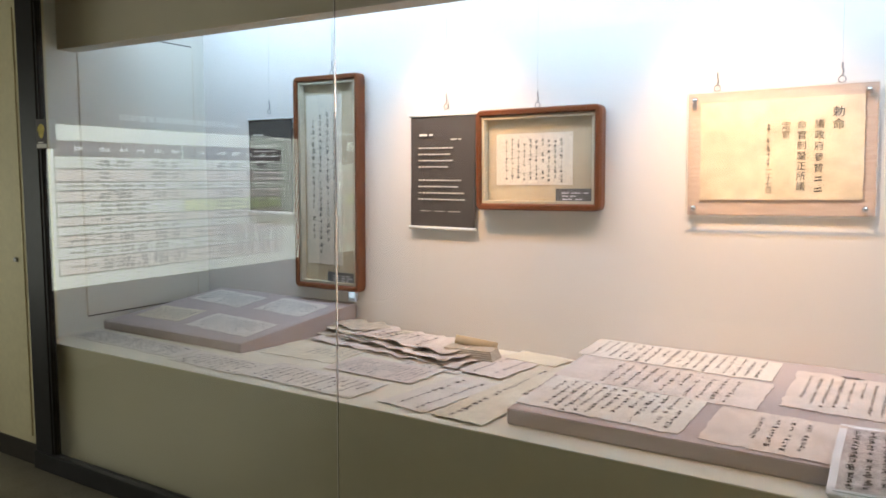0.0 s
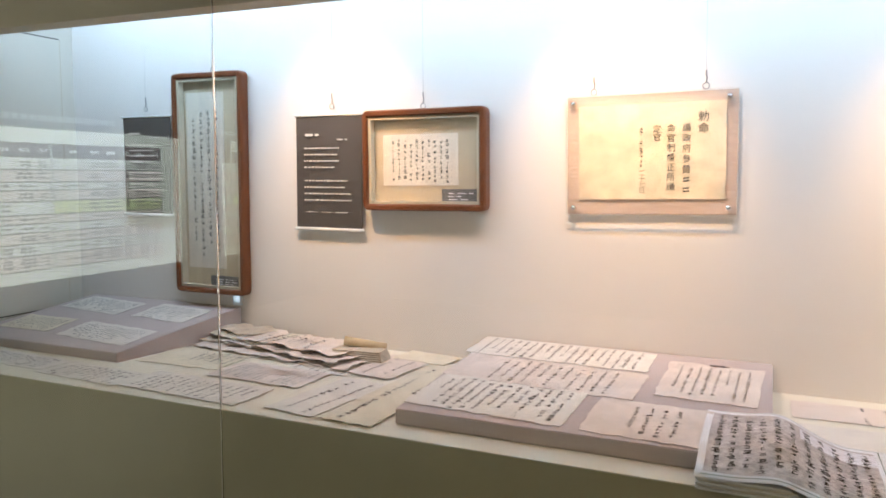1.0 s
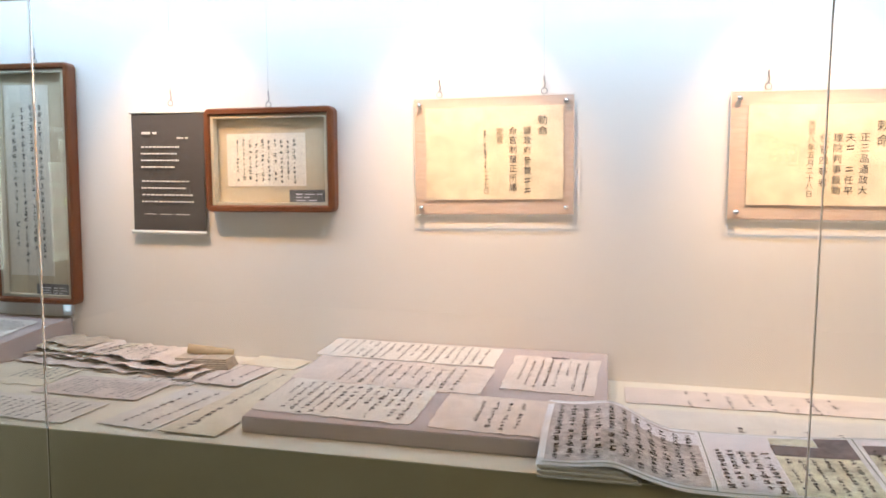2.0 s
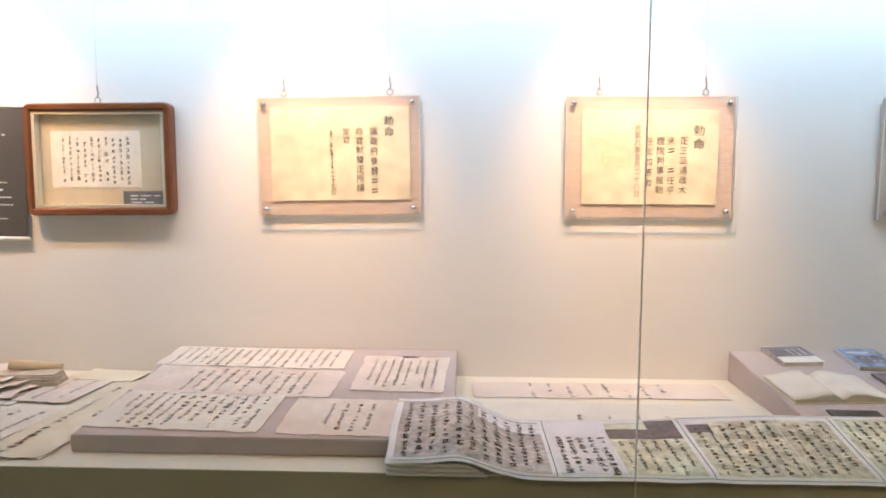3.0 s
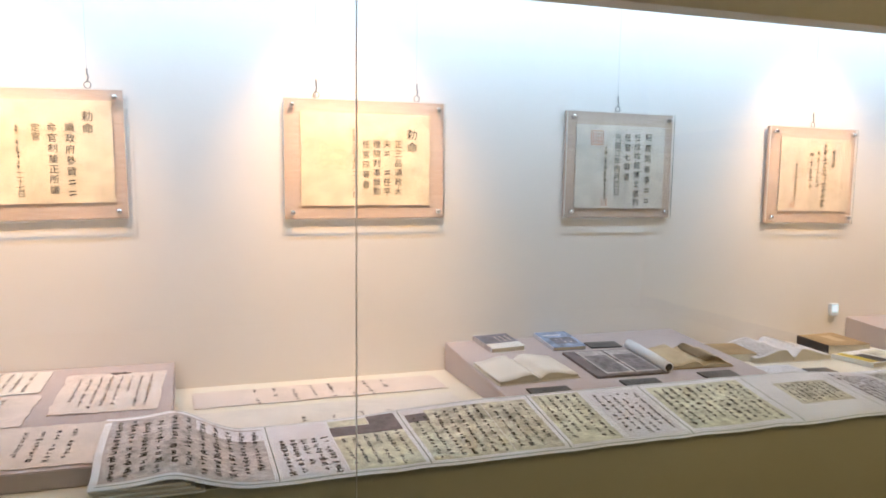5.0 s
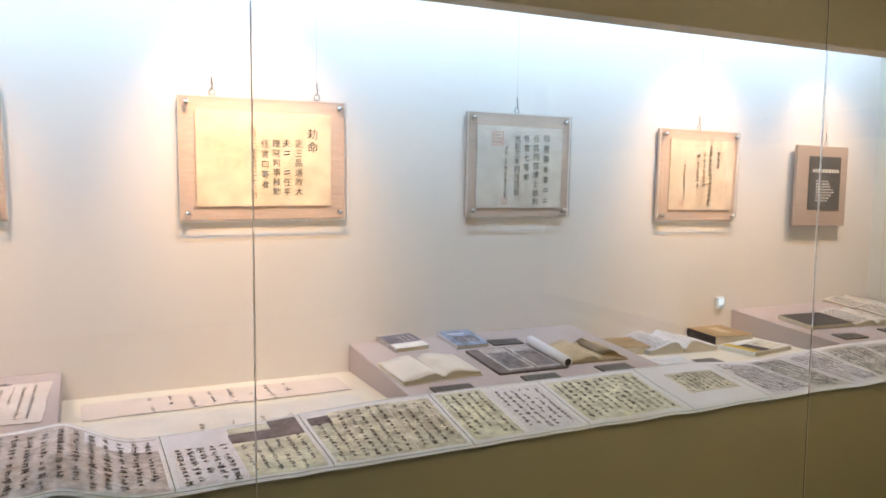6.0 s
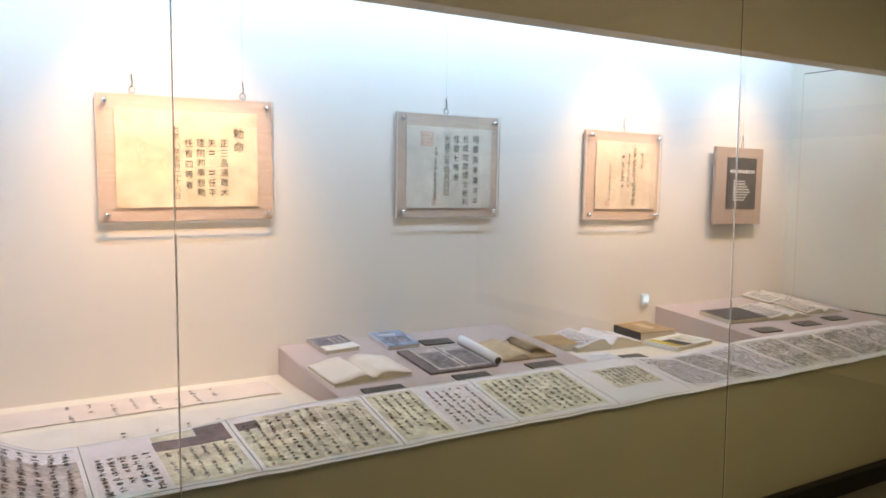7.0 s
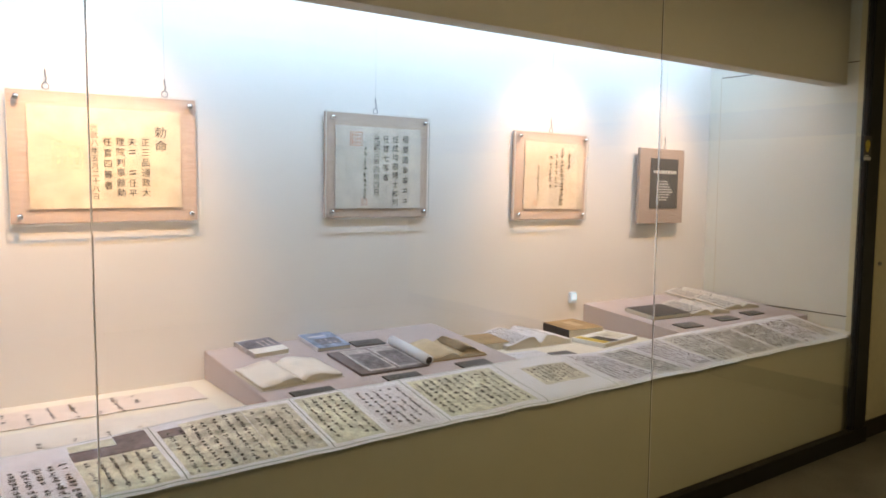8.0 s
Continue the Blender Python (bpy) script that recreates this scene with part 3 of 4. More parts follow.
decree("greyish appointment paper with red seals under acrylic", 1.625, 2.172, 1.255, 1.725, (1.672, 2.128, 1.296, 1.668),
       [("昭慶園奉事__", 2.041, 1.620, 1.330, 0.033), ("任成均館博士敍判", 1.985, 1.618, 1.324, 0.033), ("任官七等者", 1.933, 1.616, 1.440, 0.033),
        ("光武三年四月四日", 1.883, 1.615, 1.370, 0.032)],
       M_DECREE2, (1.884,), [(1.776, 1.611, 0.031, M_SEAL), (1.820, 1.324, 0.016, M_SEAL)], [], [(1.822, 1.580, 1.345, 0.017)], 0.4)
decree("small cream appointment paper under acrylic on a veneered board", 2.725, 3.266, 1.223, 1.693, (2.797, 3.237, 1.280, 1.642),
       [], M_DECREE3, (2.995,), [(2.882, 1.312, 0.014, M_SEAL)], [],
       [(3.124, 1.585, 1.49, 0.027), (3.070, 1.616, 1.285, 0.029), (3.029, 1.58, 1.42, 0.026), (2.984, 1.575, 1.395, 0.027), (2.895, 1.52, 1.325, 0.016)], 0.8)


def plaque():
    x0, x1, z0, z1 = 3.707, 4.129, 1.182, 1.639
    cx, cz = (x0 + x1) / 2, (z0 + z1) / 2
    w, h = x1 - x0, z1 - z0
    ob = thing("wall_plaque", "black caption panel with white text on a veneered board", "plaque", "", (cx, WALL - 0.03, cz), lean=0.7)
    part("board", box(-w / 2, w / 2, -0.02, 0.0, -h / 2, h / 2, 0.002), M_BOARD, ob)
    p = part("text_panel", box(-w * 0.27, w * 0.355, -0.024, -0.02, -h * 0.30, h * 0.37, 0.001), M_LABEL, ob)
    rng = random.Random(2)
    bm = lines(rng, -w * 0.24, w * 0.29, h * 0.16, h * 0.22, 0.03, 0.020, flat, 0, ragged=0, word=0.022)
    lines(rng, -w * 0.16, w * 0.22, -h * 0.20, h * 0.08, 0.0155, 0.0085, flat, 0, bm, 0.4, 0.022)
    part("print", upright(bm, 0.01, -0.0246, 0), M_PRINTW, p)
    hanger(ob, 0.03, -0.008, h / 2 - 0.004, 2.45 - cz)
    part("spacer", box(-0.05, 0.05, 0, 0.028, -0.05, 0.05), M_BOARD, ob)


plaque()

# two bright blue spots, built as small boxes with a glowing face
for x, z in ((-2.487, 0.778), (3.205, 0.769)):
    s = thing("blue_spot_box", "small pale blue plastic box standing in for a bright spot on the case wall", "sensor", "sensors", (x, WALL, z))
    part("housing", box(-0.026, 0.026, -0.02, 0, -0.032, 0.032, 0.006), M_SPOTBOX, s)
    part("display", box(-0.018, 0.018, -0.0225, -0.02, -0.012, 0.022), M_SPOTGLOW, s, "pale blue box face with added glow")

# ---------------------------------------------------------------- platforms on the counter


def platform(label, x0, x1, yf, zf, yb, zb, skew=0.0):
    """A wedge covered in mauve cloth, low in front."""
    bm = bmesh.new()
    vs = [bm.verts.new(c) for x in (x0, x1) for c in ((x - skew, yf, TOP), (x - skew, yf, zf), (x, yb, zb), (x, yb, TOP))]
    bm.faces.new((vs[0], vs[1], vs[2], vs[3]))
    bm.faces.new((vs[7], vs[6], vs[5], vs[4]))
    for k in range(4):
        bm.faces.new((vs[k], vs[k + 4], vs[(k + 1) % 4 + 4], vs[(k + 1) % 4]))
    bmesh.ops.recalc_face_normals(bm, faces=bm.faces)
    bmesh.ops.bevel(bm, geom=bm.edges[:], offset=0.003, segments=2, affect="EDGES")
    ob = thing("display_platform", label, "display platform", "display platforms")
    part("body", bm, M_MAUVE, ob)
    k = (zb - zf) / (yb - yf)
    return lambda x, y: zf + (y - yf) * k


YB = WALL - 0.002
on1 = platform("low sloping mauve platform holding four letters", -3.47, -2.474, 2.325, 0.640, YB, 0.736, 0.105)
on2 = platform("low sloping mauve platform holding five letters", -1.140, -0.018, 2.112, 0.649, YB, 0.706)
on3 = platform("sloping mauve platform holding books and caption plates", 1.080, 2.222, 2.29, 0.655, YB, 0.719)
on4 = platform("sloping mauve platform holding old books", 3.30, 4.43, 2.29, 0.657, YB, 0.724)


def on0(x, y):
    return TOP


def letter(support, x, y, w, d, turn, paper, pitch, char, seed, name="letter", label="", ink=None, fill=0.96, margin=(0.06, 0.06, 0.1, 0.12), lift=0.001, gaps=0.25):
    """A sheet of brush writing lying on its support. margin: left, right, front, back."""
    ca, sa = cos(radians(turn)), sin(radians(turn))

    def rise(px, py):
        base = support(x + px * ca - py * sa, y + px * sa + py * ca) - support(x, y)
        return base + 0.0014 * (noise.noise((px * 11 + seed, py * 11, seed * 2.3)) + 1) + 0.0004 * sin(px * 60 + seed)
    ob = thing(name, label or "handwritten letter in columns of black brush writing", "letter", "letters", (x, y, support(x, y) + lift), turn)
    bm = sheet(w, d, rise, 36, 16, 0.0014, 0.010, seed)
    part("paper", bm, paper, ob)
    rng = random.Random(seed * 7 + 1)
    l, r, f, b = margin
    bm = script(rng, -w / 2 + w * l, w / 2 - w * r, -d / 2 + d * f, d / 2 - d * b, pitch, char * 0.80, rise, 0.0024, fill, gaps)
    part("writing", bm, ink or M_INK, ob)
    return ob


W, CR, PK, OLD = M_PAPERS
# platform 1
letter(on1, -3.23, 2.858, 0.42, 0.195, -6, W, 0.024, 0.018, 1, ink=M_INKG)
letter(on1, -2.755, 2.843, 0.345, 0.205, -5, W, 0.026, 0.018, 2, ink=M_INKG)
letter(on1, -3.32, 2.54, 0.325, 0.185, 1, CR, 0.026, 0.018, 3, ink=M_INKF)
letter(on1, -2.845, 2.514, 0.45, 0.20, -4, W, 0.026, 0.018, 4, ink=M_INKG)
# loose sheets on the counter
letter(on0, -3.16, 2.195, 0.80, 0.165, -2, W, 0.028, 0.020, 5, label="long strip letter lying along the counter edge")
letter(on0, -2.53, 2.155, 0.44, 0.185, -3, W, 0.034, 0.022, 6, margin=(0.08, 0.05, 0.1, 0.1))
letter(on0, -2.015, 2.165, 0.58, 0.225, -3, W, 0.036, 0.021, 7, lift=0.003)
letter(on0, -2.33, 2.54, 0.42, 0.30, 3, CR, 0.034, 0.022, 8, margin=(0.45, 0.04, 0.3, 0.2))
letter(on0, -1.87, 2.43, 0.44, 0.235, -2, PK, 0.024, 0.017, 9, lift=0.004, label="pinkish letter with rounded corners and dense brush writing")
letter(on0, -1.49, 2.28, 0.21, 0.45, -8, W, 0.08, 0.026, 10, margin=(0.12, 0.06, 0.06, 0.06), label="long white letter with two columns of brush writing", lift=0.003)
letter(on0, -1.268, 2.45, 0.20, 0.82, -3, CR, 0.07, 0.028, 11, margin=(0.1, 0.05, 0.05, 0.05), label="long cream envelope with bold brush writing", lift=0.005)
letter(on0, -1.475, 2.735, 0.21, 0.345, -7, PK, 0.07, 0.024, 12, margin=(0.08, 0.08, 0.08, 0.08), label="pinkish envelope with two columns of brush writing", lift=0.0065)
letter(on0, -1.40, 2.925, 0.26, 0.16, -8, CR, 0.3, 0.01, 13, fill=0.0, label="blank cream envelope against the wall", lift=0.0085)
letter(on0, -1.72, 2.62, 0.30, 0.16, -4, W, 0.034, 0.018, 14, lift=0.002)
# platform 2
letter(on2, -0.797, 2.883, 0.72, 0.245, -2, W, 0.036, 0.020, 21, margin=(0.05, 0.05, 0.08, 0.06))
letter(on2, -0.782, 2.605, 0.70, 0.285, -3, PK, 0.040, 0.022, 22, margin=(0.22, 0.12, 0.08, 0.08), ink=M_INKF, label="pinkish letter with columns of brown-black brush writing")
letter(on2, -0.862, 2.315, 0.54, 0.315, -3, W, 0.034, 0.023, 23, margin=(0.07, 0.06, 0.08, 0.05))
letter(on2, -0.358, 2.285, 0.375, 0.30, -2, PK, 0.036, 0.023, 24, margin=(0.30, 0.24, 0.12, 0.12), label="pale pink letter with a few columns of writing")
letter(on2, -0.217, 2.715, 0.325, 0.40, -2, PK, 0.032, 0.017, 25, margin=(0.10, 0.08, 0.12, 0.1), ink=M_INKF, label="pale pink letter with a dark blot at its edge")
blot = thing("ink_chip", "small dark torn chip of paper on a letter", "paper chip", "", (-0.20, 2.900, on2(-0.20, 2.900) + 0.0065))
part("chip", sheet(0.06, 0.018, flat, 6, 3, 0.001, 0.02, 5), M_P_PURP, blot)

# sheets between the platforms
letter(on0, 0.52, 2.835, 0.95, 0.21, 1, PK, 0.065, 0.024, 31, margin=(0.2, 0.2, 0.06, 0.08), fill=0.7, label="long narrow pinkish scroll with bold brush writing")
letter(on0, 0.50, 2.54, 0.98, 0.25, 1, W, 0.085, 0.022, 32, margin=(0.35, 0.14, 0.06, 0.55), fill=0.8, label="long cream sheet with sparse brush writing")


def bundle():
    """Crumpled letters folded over one another, with a rolled sheet on top."""
    cx, cy = -2.06, 2.825
    ob = thing("letter_bundle", "heap of crumpled old letters folded over one another", "letters", "", (cx, cy, TOP), -8)
    rng = random.Random(12)
    specs = ((0.00, -0.02, 0.95, 0.34, OLD), (0.03, -0.035, 0.88, 0.30, PK), (-0.10, 0.02, 0.70, 0.27, OLD), (0.06, -0.01, 0.74, 0.26, PK),
             (-0.24, 0.03, 0.40, 0.24, CR), (0.08, 0.015, 0.60, 0.23, PK), (-0.30, 0.05, 0.26, 0.18, OLD))
    for k, (x, y, w, d, m) in enumerate(specs):
        def rise(px, py, k=k, x=x):
            g = 0.003 + 0.0088 * k
            wave = 0.010 * noise.noise((px * 9 + k * 2.1, py * 7, k * 3.3)) + 0.006 * sin(px * 34 + k * 1.9 + py * 8) + 0.004 * noise.noise((px * 38, py * 16, k * 5.1))
            edge = 0.014 * max(0.0, abs(px) * 2 / w - 0.86) * 7 * (0.5 - noise.noise((k, py * 6, 2)))
            return g + max(-g + 0.001, wave * (0.35 + 0.09 * k)) + edge * 0.5
        bm = sheet(w, d, rise, 64, 14, 0.0014, 0.03, k + 40)
        bmesh.ops.transform(bm, matrix=pose(x, y, 0, 0, 0, rng.uniform(-7, 7)), verts=bm.verts)
        leaf = part("leaf", bm, m, ob)
        if k != 2:
            bm = script(random.Random(k), -w * 0.42, w * 0.42, -d * 0.44, d * 0.42, 0.036, 0.02, rise, 0.003, 0.9)
            part("writing", bm, M_INK, leaf)
    # rolled end and thick folded wad
    pts = [(0.31 + 0.02 * k, 0.03 + 0.012 * k, 0.078 - 0.004 * k) for k in range(9)]
    part("roll", tube(pts, 0.020, 12), M_KRAFT, ob, "brownish rolled sheet", True)
    wad = bmesh.new()
    for k in range(6):
        box(0.28, 0.52 - 0.004 * k, -0.13 + 0.004 * k, -0.02, 0.004 + 0.008 * k, 0.0105 + 0.008 * k, 0, wad)
    bmesh.ops.transform(wad, matrix=pose(0, 0, 0, 0, 0, 14), verts=wad.verts)
    part("folded_wad", wad, OLD, ob, "thick folded wad of old paper")


bundle()

# ---------------------------------------------------------------- the long printed scroll along the counter edge
SX0, SX1 = -0.205, 4.27


def ease(t):
    t = min(1.0, max(0.0, t))
    return t * t * (3 - 2 * t)


def scroll_over(x):
    """How far the back edge is lifted by the platforms behind it."""
    if x < 1.05:
        return ease((x - 0.40) / 0.62)
    if 2.24 < x < 3.28:
        return 1 - 0.7 * sin(pi * (x - 2.24) / 1.04) ** 2
    return 1.0


def scroll_back(x):
    """How far back the scroll reaches."""
    return 2.455 - 0.125 * scroll_over(x) - 0.02 * ease((x - 2.2) / 0.3)


def scroll_front(x):
    return 1.974 + 0.009 * noise.noise((x * 2.3, 0.5, 1.0)) + 0.006 * noise.noise((x * 8.0, 2.5, 4.0))


def scroll_z(x, v):
    """Height over the counter; v runs from 0 at the front edge to 1 at the back."""
    y = scroll_front(x) + v * (scroll_back(x) - scroll_front(x))
    z = TOP + 0.004 + 0.0025 * (1 + noise.noise((x * 5, y * 5, 3.0)))
    z -= 0.012 * ease((FRONT + 0.01 - y) / 0.06)                      # the front edge hangs a little over the counter
    raised = 1 - ease((x + 0.02) / 0.22)
    up = 0.036 + 0.030 * ease((v - 0.10) / 0.28) + 0.012 * math.exp(-(x / 0.08) ** 2)
    return z + raised * up + scroll_over(x) * 0.068 * v ** 1.1


def scroll_patch(x0, x1, v0, v1, lift, thick=0.0, step=0.016):
    bm = bmesh.new()
    nx, nv = max(1, math.ceil((x1 - x0) / step)), max(1, math.ceil((v1 - v0) * 0.47 / step))
    g = []
    for i in range(nx + 1):
        x = x0 + (x1 - x0) * i / nx
        f, b = scroll_front(x), scroll_back(x)
        g.append([bm.verts.new((x, f + (v0 + (v1 - v0) * j / nv) * (b - f), scroll_z(x, v0 + (v1 - v0) * j / nv) + lift)) for j in range(nv + 1)])
    for i in range(nx):
        for j in range(nv):
            bm.faces.new((g[i][j], g[i + 1][j], g[i + 1][j + 1], g[i][j + 1]))
    if thick:
        ret = bmesh.ops.extrude_face_region(bm, geom=bm.faces[:])
        for e in ret["geom"]:
            if isinstance(e, bmesh.types.BMVert):
                e.co.z -= thick
        bmesh.ops.recalc_face_normals(bm, faces=bm.faces)
    return bm


def scroll_script(rng, x0, x1, v0, v1, pitch, char, lift=0.0042, fill=0.96, gap=1.38):
    def rise(x, y):
        f, b = scroll_front(x), scroll_back(x)
        return scroll_z(x, min(1, max(0, (y - f) / (b - f))))
    mid = (x0 + x1) / 2
    f, b = scroll_front(mid), scroll_back(mid)
    return script(rng, x0, x1, f + v0 * (b - f), f + v1 * (b - f), pitch, char, rise, lift, fill, 0.10, gap=gap)


scroll = thing("printed_scroll", "long white printed scroll of document copies along the counter edge", "scroll")
part("paper", scroll_patch(SX0, SX1, 0, 1, 0.0012, 0.0014), M_SCROLL, scroll)
PRINTS = (
    (-0.185, 0.252, M_P_GREY, 0.037, 0.021, M_INK, (0.06, 0.88)),
    (0.278, 0.455, M_P_WHITE, 0.029, 0.023, M_INK, (0.05, 0.66)),
    (0.460, 0.678, M_P_YEL, 0.030, 0.015, M_INKG, (0.05, 0.62)),
    (0.706, 0.960, M_P_TAN, 0.030, 0.016, M_INK, (0.09, 0.86)),
    (0.962, 1.122, M_P_TAN, 0.031, 0.016, M_INK, (0.09, 0.86)),
    (1.152, 1.332, M_P_YEL, 0.031, 0.016, M_INK, (0.10, 0.90)),
    (1.355, 1.560, M_P_WHITE, 0.031, 0.017, M_INK, (0.10, 0.86)),
    (1.600, 1.998, M_P_YEL, 0.033, 0.019, M_INK, (0.12, 0.86)),
    (2.125, 2.375, M_P_TAN, 0.026, 0.015, M_INK, (0.36, 0.72)),
    (2.450, 2.690, M_P_WHITE, 0.025, 0.021, M_INK, (0.08, 0.88)),
    (2.700, 2.880, M_P_FAR, 0.025, 0.021, M_INK, (0.08, 0.88)),
    (2.900, 3.090, M_P_WHITE, 0.022, 0.017, M_INK, (0.08, 0.90)),
    (3.100, 3.330, M_P_FAR, 0.025, 0.021, M_INK, (0.10, 0.88)),
    (3.350, 3.600, M_P_FAR, 0.025, 0.021, M_INK, (0.10, 0.86)),
    (3.615, 3.860, M_P_FAR, 0.025, 0.021, M_INK, (0.10, 0.86)),
    (3.880, 4.090, M_P_WHITE, 0.025, 0.021, M_INK, (0.10, 0.86)),
    (4.105, 4.235, M_P_FAR, 0.030, 0.015, M_INK, (0.15, 0.80)))
for k, (x0, x1, m, pitch, char, ink, (v0, v1)) in enumerate(PRINTS):
    p = part("printed_panel", scroll_patch(x0, x1, max(0.05, v0 - 0.03), min(0.95, v1 + 0.05), 0.0022), m, scroll)
    part("writing", scroll_script(random.Random(50 + k), x0 + 0.008, x1 - 0.008, v0 + 0.02, v1, pitch, char, gap=1.38 if x0 < 2.4 else 1.08), ink, p)
for x in (0.265, 0.692, 1.137, 1.580, 2.03, 2.42, 2.89, 3.34, 3.87):
    part("panel_line", scroll_patch(x - 0.0015, x + 0.0015, 0.03, 0.97, 0.0034), M_LINE, scroll)
for v in (0.022, 0.972):
    part("border_line", scroll_patch(SX0 + 0.015, 2.42, v - 0.003, v + 0.003, 0.0034), M_LINE, scroll)
# blank and tinted fields inside the copies
part("blank_field", scroll_patch(0.055, 0.252, 0.70, 0.90, 0.0034), M_P_WHITE, scroll)
part("blank_field", scroll_patch(0.278, 0.455, 0.70, 0.94, 0.0034), M_P_WHITE, scroll)
part("dark_field", scroll_patch(0.460, 0.678, 0.63, 0.80, 0.0034), M_P_PURP, scroll)
part("dark_field", scroll_patch(0.590, 0.678, 0.80, 0.95, 0.0034), M_P_PURP, scroll)
part("pale_field", scroll_patch(0.464, 0.588, 0.81, 0.93, 0.0034), M_P_YEL, scroll)
part("dark_field", scroll_patch(0.706, 0.772, 0.72, 0.86, 0.0036), M_P_PURP, scroll)
part("blank_field", scroll_patch(0.703, 0.770, 0.86, 0.94, 0.0036), M_P_WHITE, scroll)
part("pale_field", scroll_patch(0.706, 0.772, 0.10, 0.71, 0.0032), M_P_YEL, scroll)

stack = thing("folded_paper_stack", "folded end of white paper stacked under the scroll", "paper stack", "", (0, 0, TOP))
for k in range(5):
    w = 0.006 * (k % 2)
    part("fold", box(SX0 + 0.004 + w, 0.075 - 0.012 * k, 1.975 + w, 2.095 - w, 0.0005 + 0.0068 * k, 0.0062 + 0.0068 * k, 0.0022), (M_SCROLL, M_PAPERS[0])[k % 2], stack)

# ---------------------------------------------------------------- books
SL3 = math.degrees(math.atan((0.724 - 0.657) / (YB - 2.29)))


def closed_book(name, label, x, y, support, w, d, h, turn, cover, art=(), slope=0.0, back=None):
    """Lies flat: w across the spine direction, d along it; covers, page block and spine."""
    ob = thing(name, label, "book", "books", (x, y, support(x, y) + 0.001), turn)
    ob.matrix_world = Matrix.Translation((x, y, support(x, y) + 0.001)) @ pose(0, 0, 0, slope) @ pose(0, 0, 0, 0, 0, turn)
    part("page_block", box(-w / 2 + 0.002, w / 2 - 0.003, -d / 2 + 0.003, d / 2 - 0.003, 0.0015, h - 0.0015), M_PAGEEDGE, ob)
    part("back_cover", box(-w / 2, w / 2, -d / 2, d / 2, 0, 0.0015, 0.0004), cover, ob)
    top = part("front_cover", sheet(w, d, lambda px, py: h - 0.0015 + 0.002 * (px / w + 0.5) ** 3, 6, 6, 0.0012), cover, ob)
    part("spine", box(-w / 2 - 0.001, -w / 2 + 0.0015, -d / 2, d / 2, 0.0, h, 0.0006), back or cover, ob)
    rise = lambda px, py: h - 0.0003 + 0.002 * (px / w + 0.5) ** 3
    for a, m in art:
        part("cover_print", patch(w * a[0], w * a[1], d * a[2], d * a[3], rise, 0.0007, 0.03), m, top)
    return ob


def open_book(label, x, y, support, w, d, h, turn, paper, slope=0.0, ink=M_INKG, dense=0.6, cover=None, lean=0.0):
    """Two page blocks that arch to the gutter, on an opened cover; w across both pages, d along the spine."""
    ob = thing("open_book", label, "book", "open books", (x, y, support(x, y) + 0.001))
    ob.matrix_world = Matrix.Translation((x, y, support(x, y) + 0.001)) @ pose(0, 0, 0, slope) @ pose(0, 0, 0, 0, 0, turn)

    def rise(px, py):
        t = abs(px) / (w / 2)
        if t > 0.22:
            bulge = h * (0.34 + 0.66 * (0.5 + 0.5 * cos(pi * (t - 0.22) / 0.78)))
        else:
            bulge = h * (0.34 + 0.66 * ease(t / 0.22))
        side = 1 + lean * (1 if px > 0 else -1)
        return 0.003 + max(0.0015, bulge * side * (0.9 + 0.1 * t)) + 0.0015 * noise.noise((px * 12, py * 9, x))
    bm = bmesh.new()
    part("cover", box(-w / 2 - 0.004, w / 2 + 0.004, -d / 2 - 0.004, d / 2 + 0.004, 0, 0.003, 0.0008), cover or M_PAGEEDGE, ob)
    for s in (-1, 1):
        pg = sheet(w / 2, d, lambda px, py, s=s: rise(px + s * w / 4, py), 18, 5, 0.0008, 0.006, x * 3 + s)
        bmesh.ops.translate(pg, vec=(s * w / 4, 0, 0), verts=pg.verts)
        page = part("page", pg, paper, ob, smooth=True)
        blk = sheet(w / 2 - 0.006, d - 0.006, lambda px, py: 0.003, 18, 3, 0.001)
        for v in blk.verts:
            v.co.x += s * w / 4
            if v.co.z > 0.0035:
                v.co.z = rise(v.co.x, v.co.y) - 0.0004
        part("page_block", blk, M_PAGEEDGE, ob)
        if dense:
            m = w * 0.06
            xs = (m, w / 2 - m) if s > 0 else (-w / 2 + m, -m)
            part("print", lines(random.Random(int(x * 50) + s), xs[0], xs[1], -d / 2 + 0.02, d / 2 - 0.02, 0.013, 0.0055, rise, 0.0016, ragged=0.3, word=0.03), ink, page)
    return ob


def caption(x, y, support, w=0.152, d=0.074, turn=0.0, slope=0.0):
    ob = thing("caption_plate", "small black caption plate lying before the exhibits", "caption plate", "caption plates")
    ob.matrix_world = Matrix.Translation((x, y, support(x, y) + 0.001)) @ pose(0, 0, 0, slope) @ pose(0, 0, 0, 0, 0, turn)
    p = part("plate", box(-w / 2, w / 2, -d / 2, d / 2, 0, 0.006, 0.0012), M_LABEL, ob)
    part("print", lines(random.Random(int(x * 90)), -w * 0.40, w * 0.38, -d * 0.28, d * 0.30, 0.014, 0.004, flat, 0.0068, ragged=0.4, word=0.03), M_INKG, p)


